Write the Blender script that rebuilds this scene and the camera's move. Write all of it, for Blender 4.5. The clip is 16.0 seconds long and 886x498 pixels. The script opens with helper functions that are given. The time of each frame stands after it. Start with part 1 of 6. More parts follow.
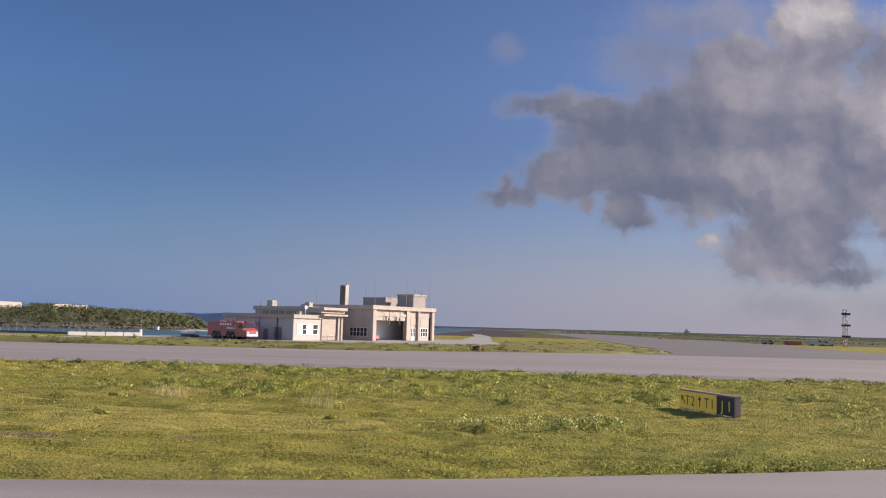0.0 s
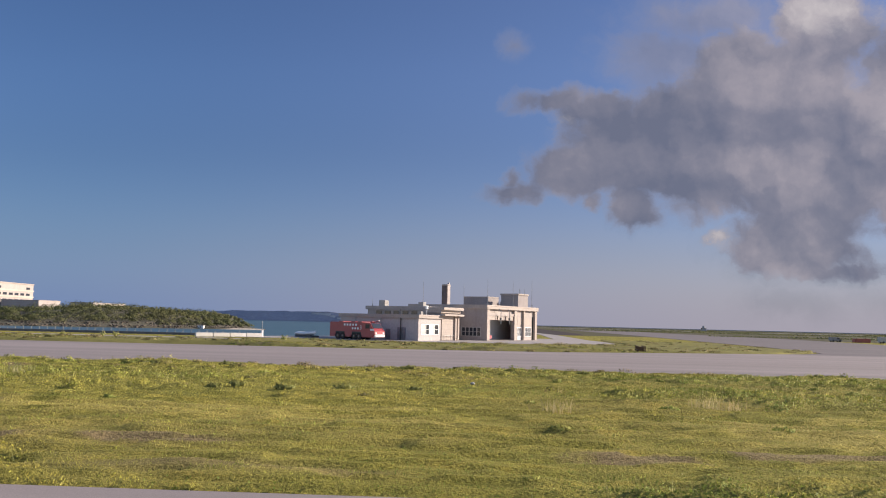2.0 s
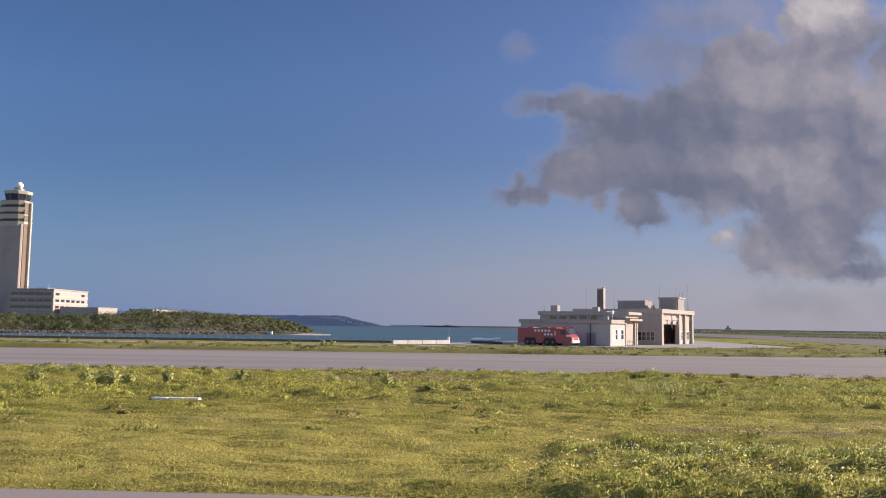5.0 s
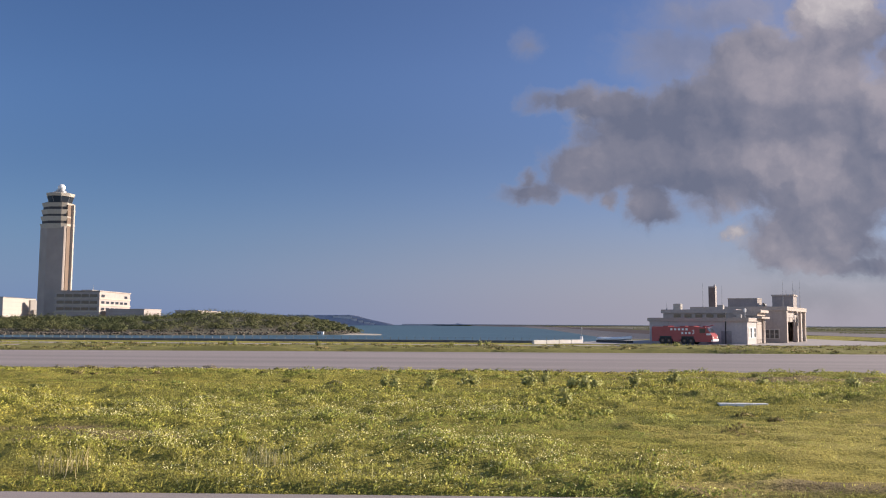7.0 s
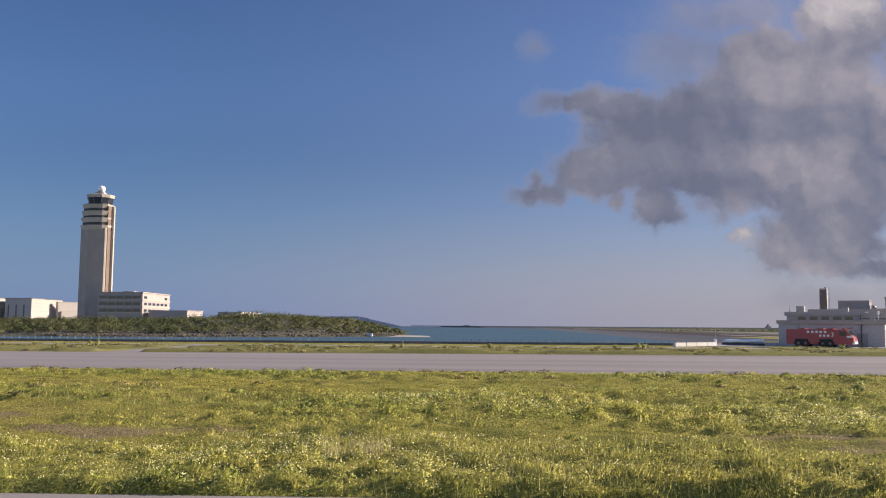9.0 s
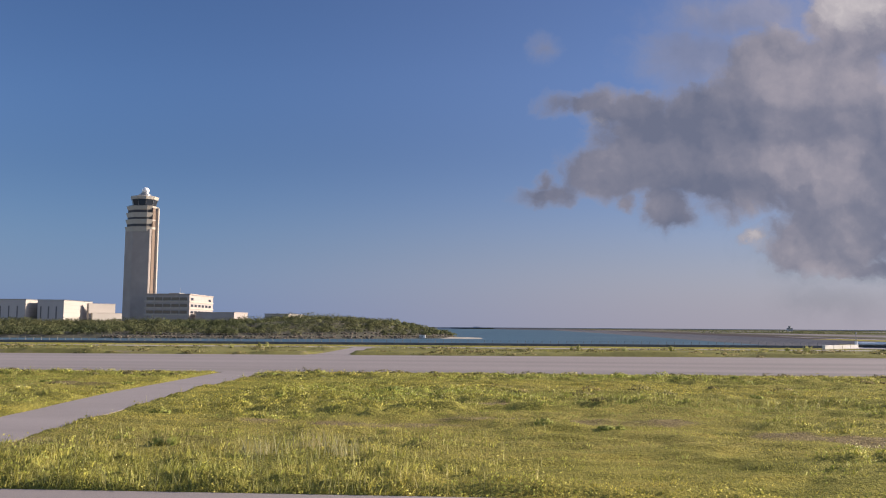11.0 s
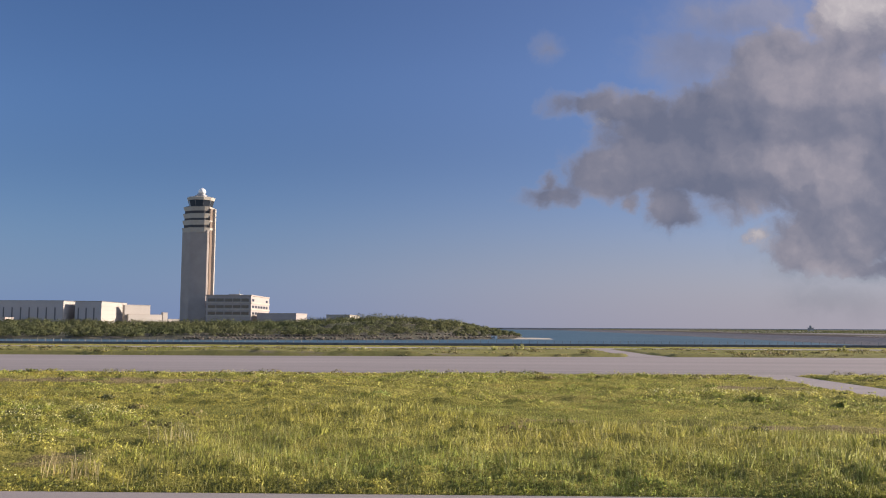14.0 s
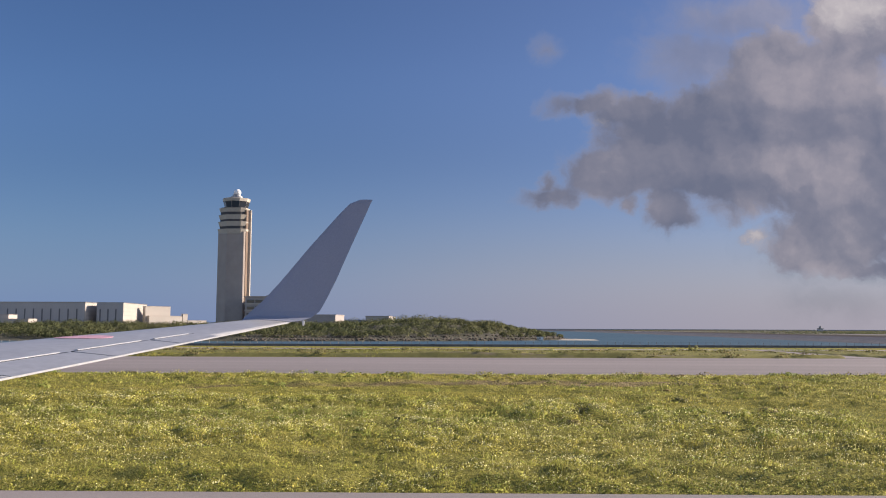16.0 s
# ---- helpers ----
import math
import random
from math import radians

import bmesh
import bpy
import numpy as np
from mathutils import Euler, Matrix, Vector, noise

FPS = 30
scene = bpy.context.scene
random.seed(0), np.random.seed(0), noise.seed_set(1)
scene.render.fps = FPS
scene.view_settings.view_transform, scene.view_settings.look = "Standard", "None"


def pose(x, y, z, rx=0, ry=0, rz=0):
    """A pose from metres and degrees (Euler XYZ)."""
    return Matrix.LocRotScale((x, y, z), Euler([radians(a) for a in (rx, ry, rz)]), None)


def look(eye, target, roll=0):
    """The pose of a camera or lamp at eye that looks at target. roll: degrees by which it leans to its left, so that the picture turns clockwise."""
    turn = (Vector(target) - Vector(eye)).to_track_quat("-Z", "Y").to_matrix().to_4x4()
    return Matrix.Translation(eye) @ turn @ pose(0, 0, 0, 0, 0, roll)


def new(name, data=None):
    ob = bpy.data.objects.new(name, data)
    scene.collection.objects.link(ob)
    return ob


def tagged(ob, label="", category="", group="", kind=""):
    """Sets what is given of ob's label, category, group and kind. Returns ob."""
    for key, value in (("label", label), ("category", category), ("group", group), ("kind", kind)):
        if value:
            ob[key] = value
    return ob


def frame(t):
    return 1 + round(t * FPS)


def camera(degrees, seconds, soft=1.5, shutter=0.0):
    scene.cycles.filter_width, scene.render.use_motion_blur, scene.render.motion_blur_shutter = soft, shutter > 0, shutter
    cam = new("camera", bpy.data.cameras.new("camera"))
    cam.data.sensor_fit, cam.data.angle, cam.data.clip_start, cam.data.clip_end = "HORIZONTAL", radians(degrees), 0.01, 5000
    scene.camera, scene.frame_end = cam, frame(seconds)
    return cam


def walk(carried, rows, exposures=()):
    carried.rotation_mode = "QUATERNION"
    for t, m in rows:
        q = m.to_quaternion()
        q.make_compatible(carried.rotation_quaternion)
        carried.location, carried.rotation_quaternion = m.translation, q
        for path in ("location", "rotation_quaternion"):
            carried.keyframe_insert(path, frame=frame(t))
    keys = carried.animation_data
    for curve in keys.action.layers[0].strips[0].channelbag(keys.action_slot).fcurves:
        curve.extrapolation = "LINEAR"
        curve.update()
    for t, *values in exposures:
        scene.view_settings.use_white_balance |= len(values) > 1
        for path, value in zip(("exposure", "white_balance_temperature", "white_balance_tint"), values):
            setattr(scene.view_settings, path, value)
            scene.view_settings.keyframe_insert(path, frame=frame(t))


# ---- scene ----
# Camera: seconds, x, y, yaw, pitch, roll; the eye stays 3.7 m above the taxiway.
EYE = 3.7
PATH = [
    (0.0, -0.00, -0.00, 3.33, 5.18, -1.52),
    (0.5, -6.23, -0.01, 3.20, 5.18, -1.51),
    (1.0, -12.46, -0.03, 3.19, 5.10, -1.49),
    (1.5, -18.69, -0.06, 3.28, 5.00, -1.45),
    (2.0, -24.94, -0.10, 3.36, 4.97, -1.37),
    (2.5, -31.19, -0.16, 3.44, 5.00, -1.29),
    (3.0, -37.46, -0.23, 3.49, 5.04, -1.21),
    (3.5, -43.75, -0.32, 3.48, 5.11, -1.03),
    (6.0, -75.46, -0.93, 3.26, 5.14, -0.62),
    (6.5, -81.87, -1.09, 3.35, 5.05, -0.42),
    (7.0, -88.32, -1.27, 3.60, 5.04, -0.34),
    (7.5, -94.80, -1.46, 3.69, 5.05, -0.33),
    (8.0, -101.31, -1.66, 3.71, 5.08, -0.35),
    (8.5, -107.85, -1.87, 3.69, 5.10, -0.37),
    (9.0, -114.44, -2.10, 3.69, 5.14, -0.38),
    (11.5, -148.01, -3.43, 4.00, 5.24, -0.42),
    (12.0, -154.87, -3.73, 4.00, 5.23, -0.47),
    (12.5, -161.78, -4.05, 3.93, 5.21, -0.47),
    (13.0, -168.74, -4.38, 3.83, 5.19, -0.42),
    (13.5, -175.77, -4.72, 3.71, 5.19, -0.32),
    (14.0, -182.85, -5.08, 3.60, 5.26, -0.25),
    (14.5, -189.99, -5.45, 3.47, 5.29, -0.20),
    (15.0, -197.20, -5.83, 3.34, 5.28, -0.14),
    (15.5, -204.47, -6.23, 3.20, 5.30, -0.11),
    (16.0, -211.81, -6.63, 3.09, 5.33, -0.19),
]
cam = camera(55.2, 16.0, soft=1.1)
walk(cam, [(t, pose(x, y, EYE, 90 + p, 0, w) @ pose(0, 0, 0, 0, 0, -r)) for t, x, y, w, p, r in PATH], [(0.0, 0.8), (16.0, 0.8)])

# ---- light ----
SUN_AZ, SUN_EL = 18.0, 22.5      # degrees from +x towards +y, and above the horizon
world = bpy.data.worlds.new("sky")
scene.world = world
world.use_nodes = True
wn = world.node_tree
wn.nodes.clear()
w_out = wn.nodes.new("ShaderNodeOutputWorld")
w_bg = wn.nodes.new("ShaderNodeBackground")
w_sky = wn.nodes.new("ShaderNodeTexSky")
w_sky.sky_type = "NISHITA"
w_sky.sun_disc = False
w_sky.sun_elevation = radians(SUN_EL)
w_sky.sun_rotation = radians(90 - SUN_AZ)
w_sky.air_density = 1.0
w_sky.dust_density = 0.3
w_sky.ozone_density = 4.0
w_bg.inputs["Strength"].default_value = 0.108
w_tint = wn.nodes.new("ShaderNodeMix")
w_tint.data_type, w_tint.blend_type = "RGBA", "MULTIPLY"
w_tint.inputs[0].default_value = 1.0
w_tint.inputs[7].default_value = (1.05, 0.87, 0.88, 1)
wn.links.new(w_sky.outputs[0], w_tint.inputs[6])
wn.links.new(w_tint.outputs[2], w_bg.inputs["Color"])
wn.links.new(w_bg.outputs[0], w_out.inputs["Surface"])

sun_dir = Vector((math.cos(radians(SUN_EL)) * math.cos(radians(SUN_AZ)), math.cos(radians(SUN_EL)) * math.sin(radians(SUN_AZ)), math.sin(radians(SUN_EL))))
sun_data = bpy.data.lights.new("sun", "SUN")
sun_data.energy, sun_data.angle, sun_data.color = 5.0, radians(0.6), (1.0, 0.86, 0.72)
sun = new("sun", sun_data)
sun.matrix_world = look(sun_dir * 300, (0, 0, 0))


# ---- materials ----
def nodes_of(name):
    m = bpy.data.materials.new(name)
    m.use_nodes = True
    t = m.node_tree
    return m, t, t.nodes["Principled BSDF"]


def ramp(t, fac, stops):
    n = t.nodes.new("ShaderNodeValToRGB")
    e = n.color_ramp.elements
    while len(e) < len(stops):
        e.new(0.5)
    for k, (p, c) in zip(e, stops):
        k.position, k.color = p, (*c, 1)
    t.links.new(fac, n.inputs[0])
    return n.outputs[0]


def noise_tex(t, scale, detail=4.0, rough=0.55, stretch=None):
    co = t.nodes.new("ShaderNodeTexCoord")
    src = co.outputs["Object"]
    if stretch:
        mp = t.nodes.new("ShaderNodeMapping")
        mp.inputs["Scale"].default_value = stretch
        t.links.new(src, mp.inputs[0])
        src = mp.outputs[0]
    n = t.nodes.new("ShaderNodeTexNoise")
    n.inputs["Scale"].default_value = scale
    n.inputs["Detail"].default_value = detail
    n.inputs["Roughness"].default_value = rough
    t.links.new(src, n.inputs["Vector"])
    return n.outputs[0]


def mix(t, fac, a, b, kind="MIX"):
    n = t.nodes.new("ShaderNodeMix")
    n.data_type, n.blend_type = "RGBA", kind
    if isinstance(fac, float):
        n.inputs[0].default_value = fac
    else:
        t.links.new(fac, n.inputs[0])
    for k, v in ((6, a), (7, b)):
        if isinstance(v, tuple):
            n.inputs[k].default_value = (*v, 1)
        else:
            t.links.new(v, n.inputs[k])
    return n.outputs[2]


def bump(t, p, height, strength, dist):
    n = t.nodes.new("ShaderNodeBump")
    n.inputs["Strength"].default_value = strength
    n.inputs["Distance"].default_value = dist
    t.links.new(height, n.inputs["Height"])
    t.links.new(n.outputs[0], p.inputs["Normal"])


def surface(name, dark, light, scale, rough=0.7, metal=0.0, fine=None, bumps=0.3, dist=0.01, stretch=None, spots=None):
    """Paint, plaster, stone: two scales of colour, fine relief; spots: a third, sparse colour."""
    m, t, p = nodes_of(name)
    big = noise_tex(t, scale, 5, 0.6, stretch)
    small = noise_tex(t, fine or scale * 12, 3)
    col = ramp(t, big, [(0.3, dark), (0.7, light)])
    shade = ramp(t, small, [(0.3, (0.86, 0.86, 0.86)), (0.7, (1.06, 1.06, 1.06))])
    col = mix(t, 1.0, col, shade, "MULTIPLY")
    if spots:
        mask = ramp(t, noise_tex(t, scale * 3.1, 6, 0.7, stretch), [(0.58, (0, 0, 0)), (0.68, (1, 1, 1))])
        col = mix(t, mask, col, spots)
    t.links.new(col, p.inputs["Base Color"])
    p.inputs["Roughness"].default_value = rough
    p.inputs["Metallic"].default_value = metal
    if bumps:
        bump(t, p, small, bumps, dist)
    return m


def glass(name, tint, rough=0.06):
    m, t, p = nodes_of(name)
    p.inputs["Base Color"].default_value = (*tint, 1)
    p.inputs["Roughness"].default_value = rough
    p.inputs["IOR"].default_value = 1.5
    bump(t, p, noise_tex(t, 0.8, 1), 0.03, 0.02)
    return m


def grass_ground(name):
    m, t, p = nodes_of(name)
    patch = noise_tex(t, 0.055, 6, 0.6, (0.5, 1, 1))
    mid = noise_tex(t, 0.7, 5, 0.65, (0.6, 1, 1))
    fine = noise_tex(t, 9.0, 4, 0.7)
    col = ramp(t, patch, [(0.3, (0.28, 0.23, 0.075)), (0.5, (0.265, 0.235, 0.055)), (0.72, (0.185, 0.185, 0.048))])
    col = mix(t, 1.0, col, ramp(t, mid, [(0.32, (0.62, 0.66, 0.6)), (0.55, (1.0, 1.0, 1.0)), (0.72, (1.2, 1.1, 1.0))]), "MULTIPLY")
    soil = t.nodes.new("ShaderNodeAttribute")
    soil.attribute_name = "bare"
    col = mix(t, soil.outputs["Fac"], col, ramp(t, mid, [(0.3, (0.17, 0.125, 0.07)), (0.7, (0.26, 0.205, 0.105))]))
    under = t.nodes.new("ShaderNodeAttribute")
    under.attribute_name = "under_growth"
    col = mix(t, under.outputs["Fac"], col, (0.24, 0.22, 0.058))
    dry = t.nodes.new("ShaderNodeAttribute")
    dry.attribute_name = "dry"
    col = mix(t, dry.outputs["Fac"], col, ramp(t, mid, [(0.3, (0.36, 0.285, 0.085)), (0.7, (0.47, 0.39, 0.12))]))
    dark = ramp(t, fine, [(0.32, (0.55, 0.55, 0.55)), (0.62, (1.25, 1.24, 1.12))])
    col = mix(t, 1.0, col, dark, "MULTIPLY")
    t.links.new(col, p.inputs["Base Color"])
    p.inputs["Roughness"].default_value = 0.95
    p.inputs["Specular IOR Level"].default_value = 0.1
    bump(t, p, fine, 0.9, 0.12)
    return m


def leaf(name, a, b, c, patch=0.12, gloss=0.15, vary=1.0):
    """Blades and leaves: colour by patch of the field and by blade; vary: how much the patches differ."""
    soften = lambda stops: [(at, tuple(1 + (q - 1) * vary for q in c3)) for at, c3 in stops]
    m, t, p = nodes_of(name)
    geo = t.nodes.new("ShaderNodeNewGeometry")
    by_blade = ramp(t, geo.outputs["Random Per Island"], [(0.0, a), (0.55, b), (1.0, c)])
    field = ramp(t, noise_tex(t, patch, 5, 0.62, (0.4, 1, 1)), soften([(0.34, (1.18, 1.07, 0.95)), (0.45, (1.08, 1.06, 1.0)), (0.54, (0.90, 0.98, 0.90)), (0.64, (0.66, 0.82, 0.74))]))
    col = mix(t, 1.0, by_blade, field, "MULTIPLY")
    clump = ramp(t, noise_tex(t, patch * 7, 4, 0.65, (0.55, 1, 1)), soften([(0.32, (0.62, 0.65, 0.64)), (0.46, (1.0, 1.0, 1.0)), (0.66, (1.36, 1.30, 1.18))]))
    col = mix(t, 1.0, col, clump, "MULTIPLY")
    t.links.new(col, p.inputs["Base Color"])
    p.inputs["Roughness"].default_value = 0.6
    p.inputs["Specular IOR Level"].default_value = gloss
    trans = t.nodes.new("ShaderNodeBsdfTranslucent")
    t.links.new(col, trans.inputs["Color"])
    both = t.nodes.new("ShaderNodeMixShader")
    both.inputs[0].default_value = 0.36
    t.links.new(p.outputs[0], both.inputs[1])
    t.links.new(trans.outputs[0], both.inputs[2])
    t.links.new(both.outputs[0], t.nodes["Material Output"].inputs["Surface"])
    return m


def asphalt(name, dark, light, scale=0.06, worn=1.0):
    m, t, p = nodes_of(name)
    big = noise_tex(t, scale, 5, 0.6, (0.25, 1, 1))
    fine = noise_tex(t, 30.0, 3, 0.7)
    streak = noise_tex(t, 0.22, 5, 0.65, (0.03, 1, 1))
    col = ramp(t, big, [(0.3, dark), (0.7, light)])
    col = mix(t, 1.0, col, ramp(t, streak, [(0.3, (1 - 0.20 * worn, 1 - 0.20 * worn, 1 - 0.19 * worn)), (0.7, (1 + 0.07 * worn, 1 + 0.07 * worn, 1 + 0.06 * worn))]), "MULTIPLY")
    col = mix(t, 1.0, col, ramp(t, fine, [(0.3, (0.8, 0.8, 0.8)), (0.7, (1.15, 1.15, 1.15))]), "MULTIPLY")
    t.links.new(col, p.inputs["Base Color"])
    p.inputs["Roughness"].default_value = 0.85
    p.inputs["Specular IOR Level"].default_value = 0.25
    bump(t, p, fine, 0.4, 0.01)
    return m


M_GROUND = grass_ground("turf")
M_FAR_LAND = surface("rough_land", (0.068, 0.068, 0.038), (0.112, 0.103, 0.060), 0.02, 0.95, fine=0.4, bumps=0.5, dist=0.3, stretch=(0.3, 1, 1), spots=(0.11, 0.098, 0.080))
M_FAR_LAND.node_tree.nodes["Principled BSDF"].inputs["Specular IOR Level"].default_value = 0.08
M_BLADE = leaf("grass_blade", (0.335, 0.325, 0.068), (0.445, 0.42, 0.096), (0.53, 0.49, 0.145))
M_LAWN = leaf("lawn_blade", (0.383, 0.347, 0.074), (0.482, 0.437, 0.092), (0.581, 0.522, 0.139), vary=1.35)
M_LAWN_DRY = leaf("dry_lawn_blade", (0.42, 0.365, 0.085), (0.53, 0.465, 0.12), (0.62, 0.55, 0.18))
M_LAWN_GREEN = leaf("fresh_lawn_blade", (0.175, 0.189, 0.040), (0.244, 0.253, 0.053), (0.322, 0.308, 0.078), vary=1.35)
M_STRIP = leaf("strip_blade", (0.218, 0.218, 0.055), (0.333, 0.322, 0.075), (0.460, 0.414, 0.115), 0.10)
M_STRAW = leaf("dry_grass", (0.40, 0.385, 0.12), (0.52, 0.48, 0.18), (0.62, 0.56, 0.27), vary=0.6)
M_DEAD = leaf("dead_grass", (0.36, 0.31, 0.16), (0.48, 0.41, 0.23), (0.58, 0.50, 0.31))
M_WEED = leaf("weed_leaf", (0.335, 0.329, 0.065), (0.486, 0.464, 0.103), (0.594, 0.551, 0.173), 0.25)
M_PALE_WEED = leaf("pale_weed_leaf", (0.374, 0.385, 0.121), (0.506, 0.506, 0.187), (0.638, 0.616, 0.286), 0.25, vary=0.1)
M_CLUMP = leaf("clump_leaf", (0.250, 0.263, 0.069), (0.350, 0.356, 0.094), (0.475, 0.450, 0.150), 0.25)
M_DRY_CLUMP = leaf("withered_leaf", (0.17, 0.14, 0.065), (0.25, 0.21, 0.10), (0.34, 0.29, 0.15), 0.25)
M_BUSH = leaf("bush_leaf", (0.196, 0.212, 0.063), (0.298, 0.310, 0.098), (0.413, 0.401, 0.150), 0.25, vary=0.1)
M_CLOVER = leaf("clover_leaf", (0.15, 0.19, 0.035), (0.25, 0.29, 0.06), (0.35, 0.37, 0.10), 0.25)
M_SHRUB = leaf("shrub_leaf", (0.095, 0.105, 0.052), (0.135, 0.145, 0.068), (0.18, 0.18, 0.092), 0.03, 0.05, 0.45)
M_ASPHALT = asphalt("taxiway_asphalt", (0.242, 0.208, 0.199), (0.295, 0.254, 0.243))
M_ASPHALT_DARK = asphalt("darker_asphalt", (0.145, 0.126, 0.127), (0.185, 0.162, 0.160))
M_SHOULDER = asphalt("shoulder_asphalt", (0.208, 0.180, 0.171), (0.258, 0.224, 0.212), 0.15)
M_PATH = asphalt("path_asphalt", (0.245, 0.212, 0.203), (0.295, 0.255, 0.243), 0.35, 0.0)
M_APRON = asphalt("apron_concrete", (0.30, 0.27, 0.255), (0.39, 0.355, 0.335), 0.2)
M_PERIMETER = asphalt("perimeter_gravel", (0.082, 0.073, 0.075), (0.112, 0.100, 0.100), 0.03)
M_REVET = surface("revetment_stone", (0.17, 0.145, 0.135), (0.25, 0.21, 0.19), 0.3, 0.95, fine=1.2, spots=(0.20, 0.17, 0.15))
M_CONCRETE = surface("weathered_concrete", (0.30, 0.28, 0.26), (0.42, 0.40, 0.37), 0.4, 0.85, spots=(0.22, 0.20, 0.18))
M_CONCRETE_PALE = surface("pale_concrete", (0.50, 0.47, 0.44), (0.60, 0.57, 0.53), 0.5, 0.8, spots=(0.42, 0.39, 0.36))
M_SEAWALL = surface("dark_sea_wall", (0.10, 0.10, 0.11), (0.17, 0.165, 0.165), 0.5, 0.9, spots=(0.07, 0.07, 0.075))
M_CREAM = surface("cream_render", (0.376, 0.324, 0.296), (0.432, 0.376, 0.343), 0.18, 0.8, bumps=0.15, stretch=(1, 1, 0.35), spots=(0.338, 0.291, 0.268))
# paler than the cream: ground bounce and haze veil put into the colour
M_LOW_WALL_LIT = surface("bounce_lit_render", (0.414, 0.374, 0.361), (0.475, 0.431, 0.409), 0.2, 0.8, bumps=0.15, stretch=(1, 1, 0.35), spots=(0.378, 0.339, 0.321))
# cream render of the roof rooms, their deeper shade put into the tone
M_PLANT_SHADED = surface("shade_toned_render", (0.27, 0.235, 0.225), (0.33, 0.29, 0.275), 0.3, 0.85, bumps=0.15, stretch=(1, 1, 0.3))
M_FLUE_SHADE = surface("shaded_flue_side", (0.13, 0.10, 0.09), (0.19, 0.15, 0.135), 0.5, 0.9, fine=4.0)
M_CREAM_LIGHT = surface("pale_cream_render", (0.387, 0.326, 0.282), (0.440, 0.374, 0.326), 0.3, 0.8)
M_TOWER = surface("tower_concrete", (0.35, 0.295, 0.255), (0.395, 0.335, 0.29), 0.06, 0.8, fine=0.12, stretch=(1, 1, 0.2))
M_TOWER_BAND = surface("tower_band_paint", (0.451, 0.396, 0.331), (0.515, 0.460, 0.386), 0.1, 0.7)
M_TOWER_BROWN = surface("brown_cladding", (0.16, 0.11, 0.08), (0.20, 0.14, 0.10), 0.2, 0.7)
M_SHED = surface("shed_cladding", (0.378, 0.360, 0.351), (0.432, 0.414, 0.396), 0.05, 0.7, fine=2.0, stretch=(1, 1, 0.15))
M_SHED_PALE = surface("pale_shed_wall", (0.412, 0.367, 0.323), (0.466, 0.417, 0.367), 0.05, 0.7, fine=2.0)
M_WHITE = surface("white_paint", (0.74, 0.73, 0.71), (0.82, 0.81, 0.79), 0.8, 0.5, bumps=0.05)
M_DARK = surface("near_black", (0.05, 0.048, 0.05), (0.075, 0.07, 0.07), 0.6, 0.8)
M_STEEL = surface("grey_steel", (0.20, 0.20, 0.21), (0.30, 0.30, 0.31), 2.0, 0.45, 0.6, bumps=0.05)
M_RUST = surface("rusty_steel", (0.10, 0.055, 0.03), (0.17, 0.10, 0.06), 3.0, 0.85)
M_RED = surface("fire_red_paint", (0.31, 0.040, 0.045), (0.37, 0.056, 0.060), 0.7, 0.35, bumps=0.03)
M_RED_FADED = surface("faded_red_paint", (0.30, 0.09, 0.08), (0.38, 0.13, 0.11), 1.0, 0.7)
M_TYRE = surface("tyre_rubber", (0.018, 0.018, 0.019), (0.035, 0.034, 0.034), 6.0, 0.85)
M_GLASS = glass("dark_window_glass", (0.035, 0.04, 0.05))
M_YELLOW = surface("sign_yellow", (0.60, 0.38, 0.035), (0.68, 0.44, 0.05), 2.0, 0.45, bumps=0.03)
for n in (M_YELLOW.node_tree.nodes["Principled BSDF"],):     # lit from inside
    n.inputs["Emission Color"].default_value, n.inputs["Emission Strength"].default_value = (0.62, 0.40, 0.05, 1), 0.09
M_BLACK = surface("sign_black", (0.016, 0.016, 0.017), (0.03, 0.03, 0.03), 4.0, 0.5, bumps=0.03)
M_BLIND = surface("pale_blind", (0.50, 0.47, 0.42), (0.60, 0.57, 0.52), 1.5, 0.4)
M_MAUVE = surface("sign_end_cap", (0.26, 0.17, 0.17), (0.32, 0.21, 0.21), 3.0, 0.6)
M_WING = surface("wing_grey_paint", (0.307, 0.307, 0.328), (0.361, 0.361, 0.381), 0.5, 0.38, 0.1, fine=9.0, bumps=0.03, spots=(0.328, 0.328, 0.344))
M_WINGLET = surface("winglet_grey_paint", (0.259, 0.268, 0.327), (0.272, 0.281, 0.340), 0.6, 0.4, fine=60.0, bumps=0.02)
M_WING_EDGE = surface("bare_metal_edge", (0.495, 0.495, 0.510), (0.570, 0.570, 0.585), 2.0, 0.3, 0.4, bumps=0.02)
M_MARK_RED = surface("red_wing_marking", (0.56, 0.27, 0.33), (0.57, 0.35, 0.40), 3.0, 0.5, bumps=0.02)
M_SAND = surface("beach_sand", (0.36, 0.31, 0.24), (0.46, 0.41, 0.33), 0.15, 0.95, spots=(0.26, 0.20, 0.14))
M_PETAL = surface("flower_petal", (0.80, 0.72, 0.24), (0.84, 0.79, 0.46), 2.0, 0.7, bumps=0)
# distance haze put into the slate tone of far land and its houses
M_HAZED_LAND = surface("far_hill", (0.280, 0.289, 0.324), (0.350, 0.350, 0.376), 0.012, 0.95, fine=0.08, bumps=0.8, dist=3.0, spots=(0.420, 0.411, 0.411))
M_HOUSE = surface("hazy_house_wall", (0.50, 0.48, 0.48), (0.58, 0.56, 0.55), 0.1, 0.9)


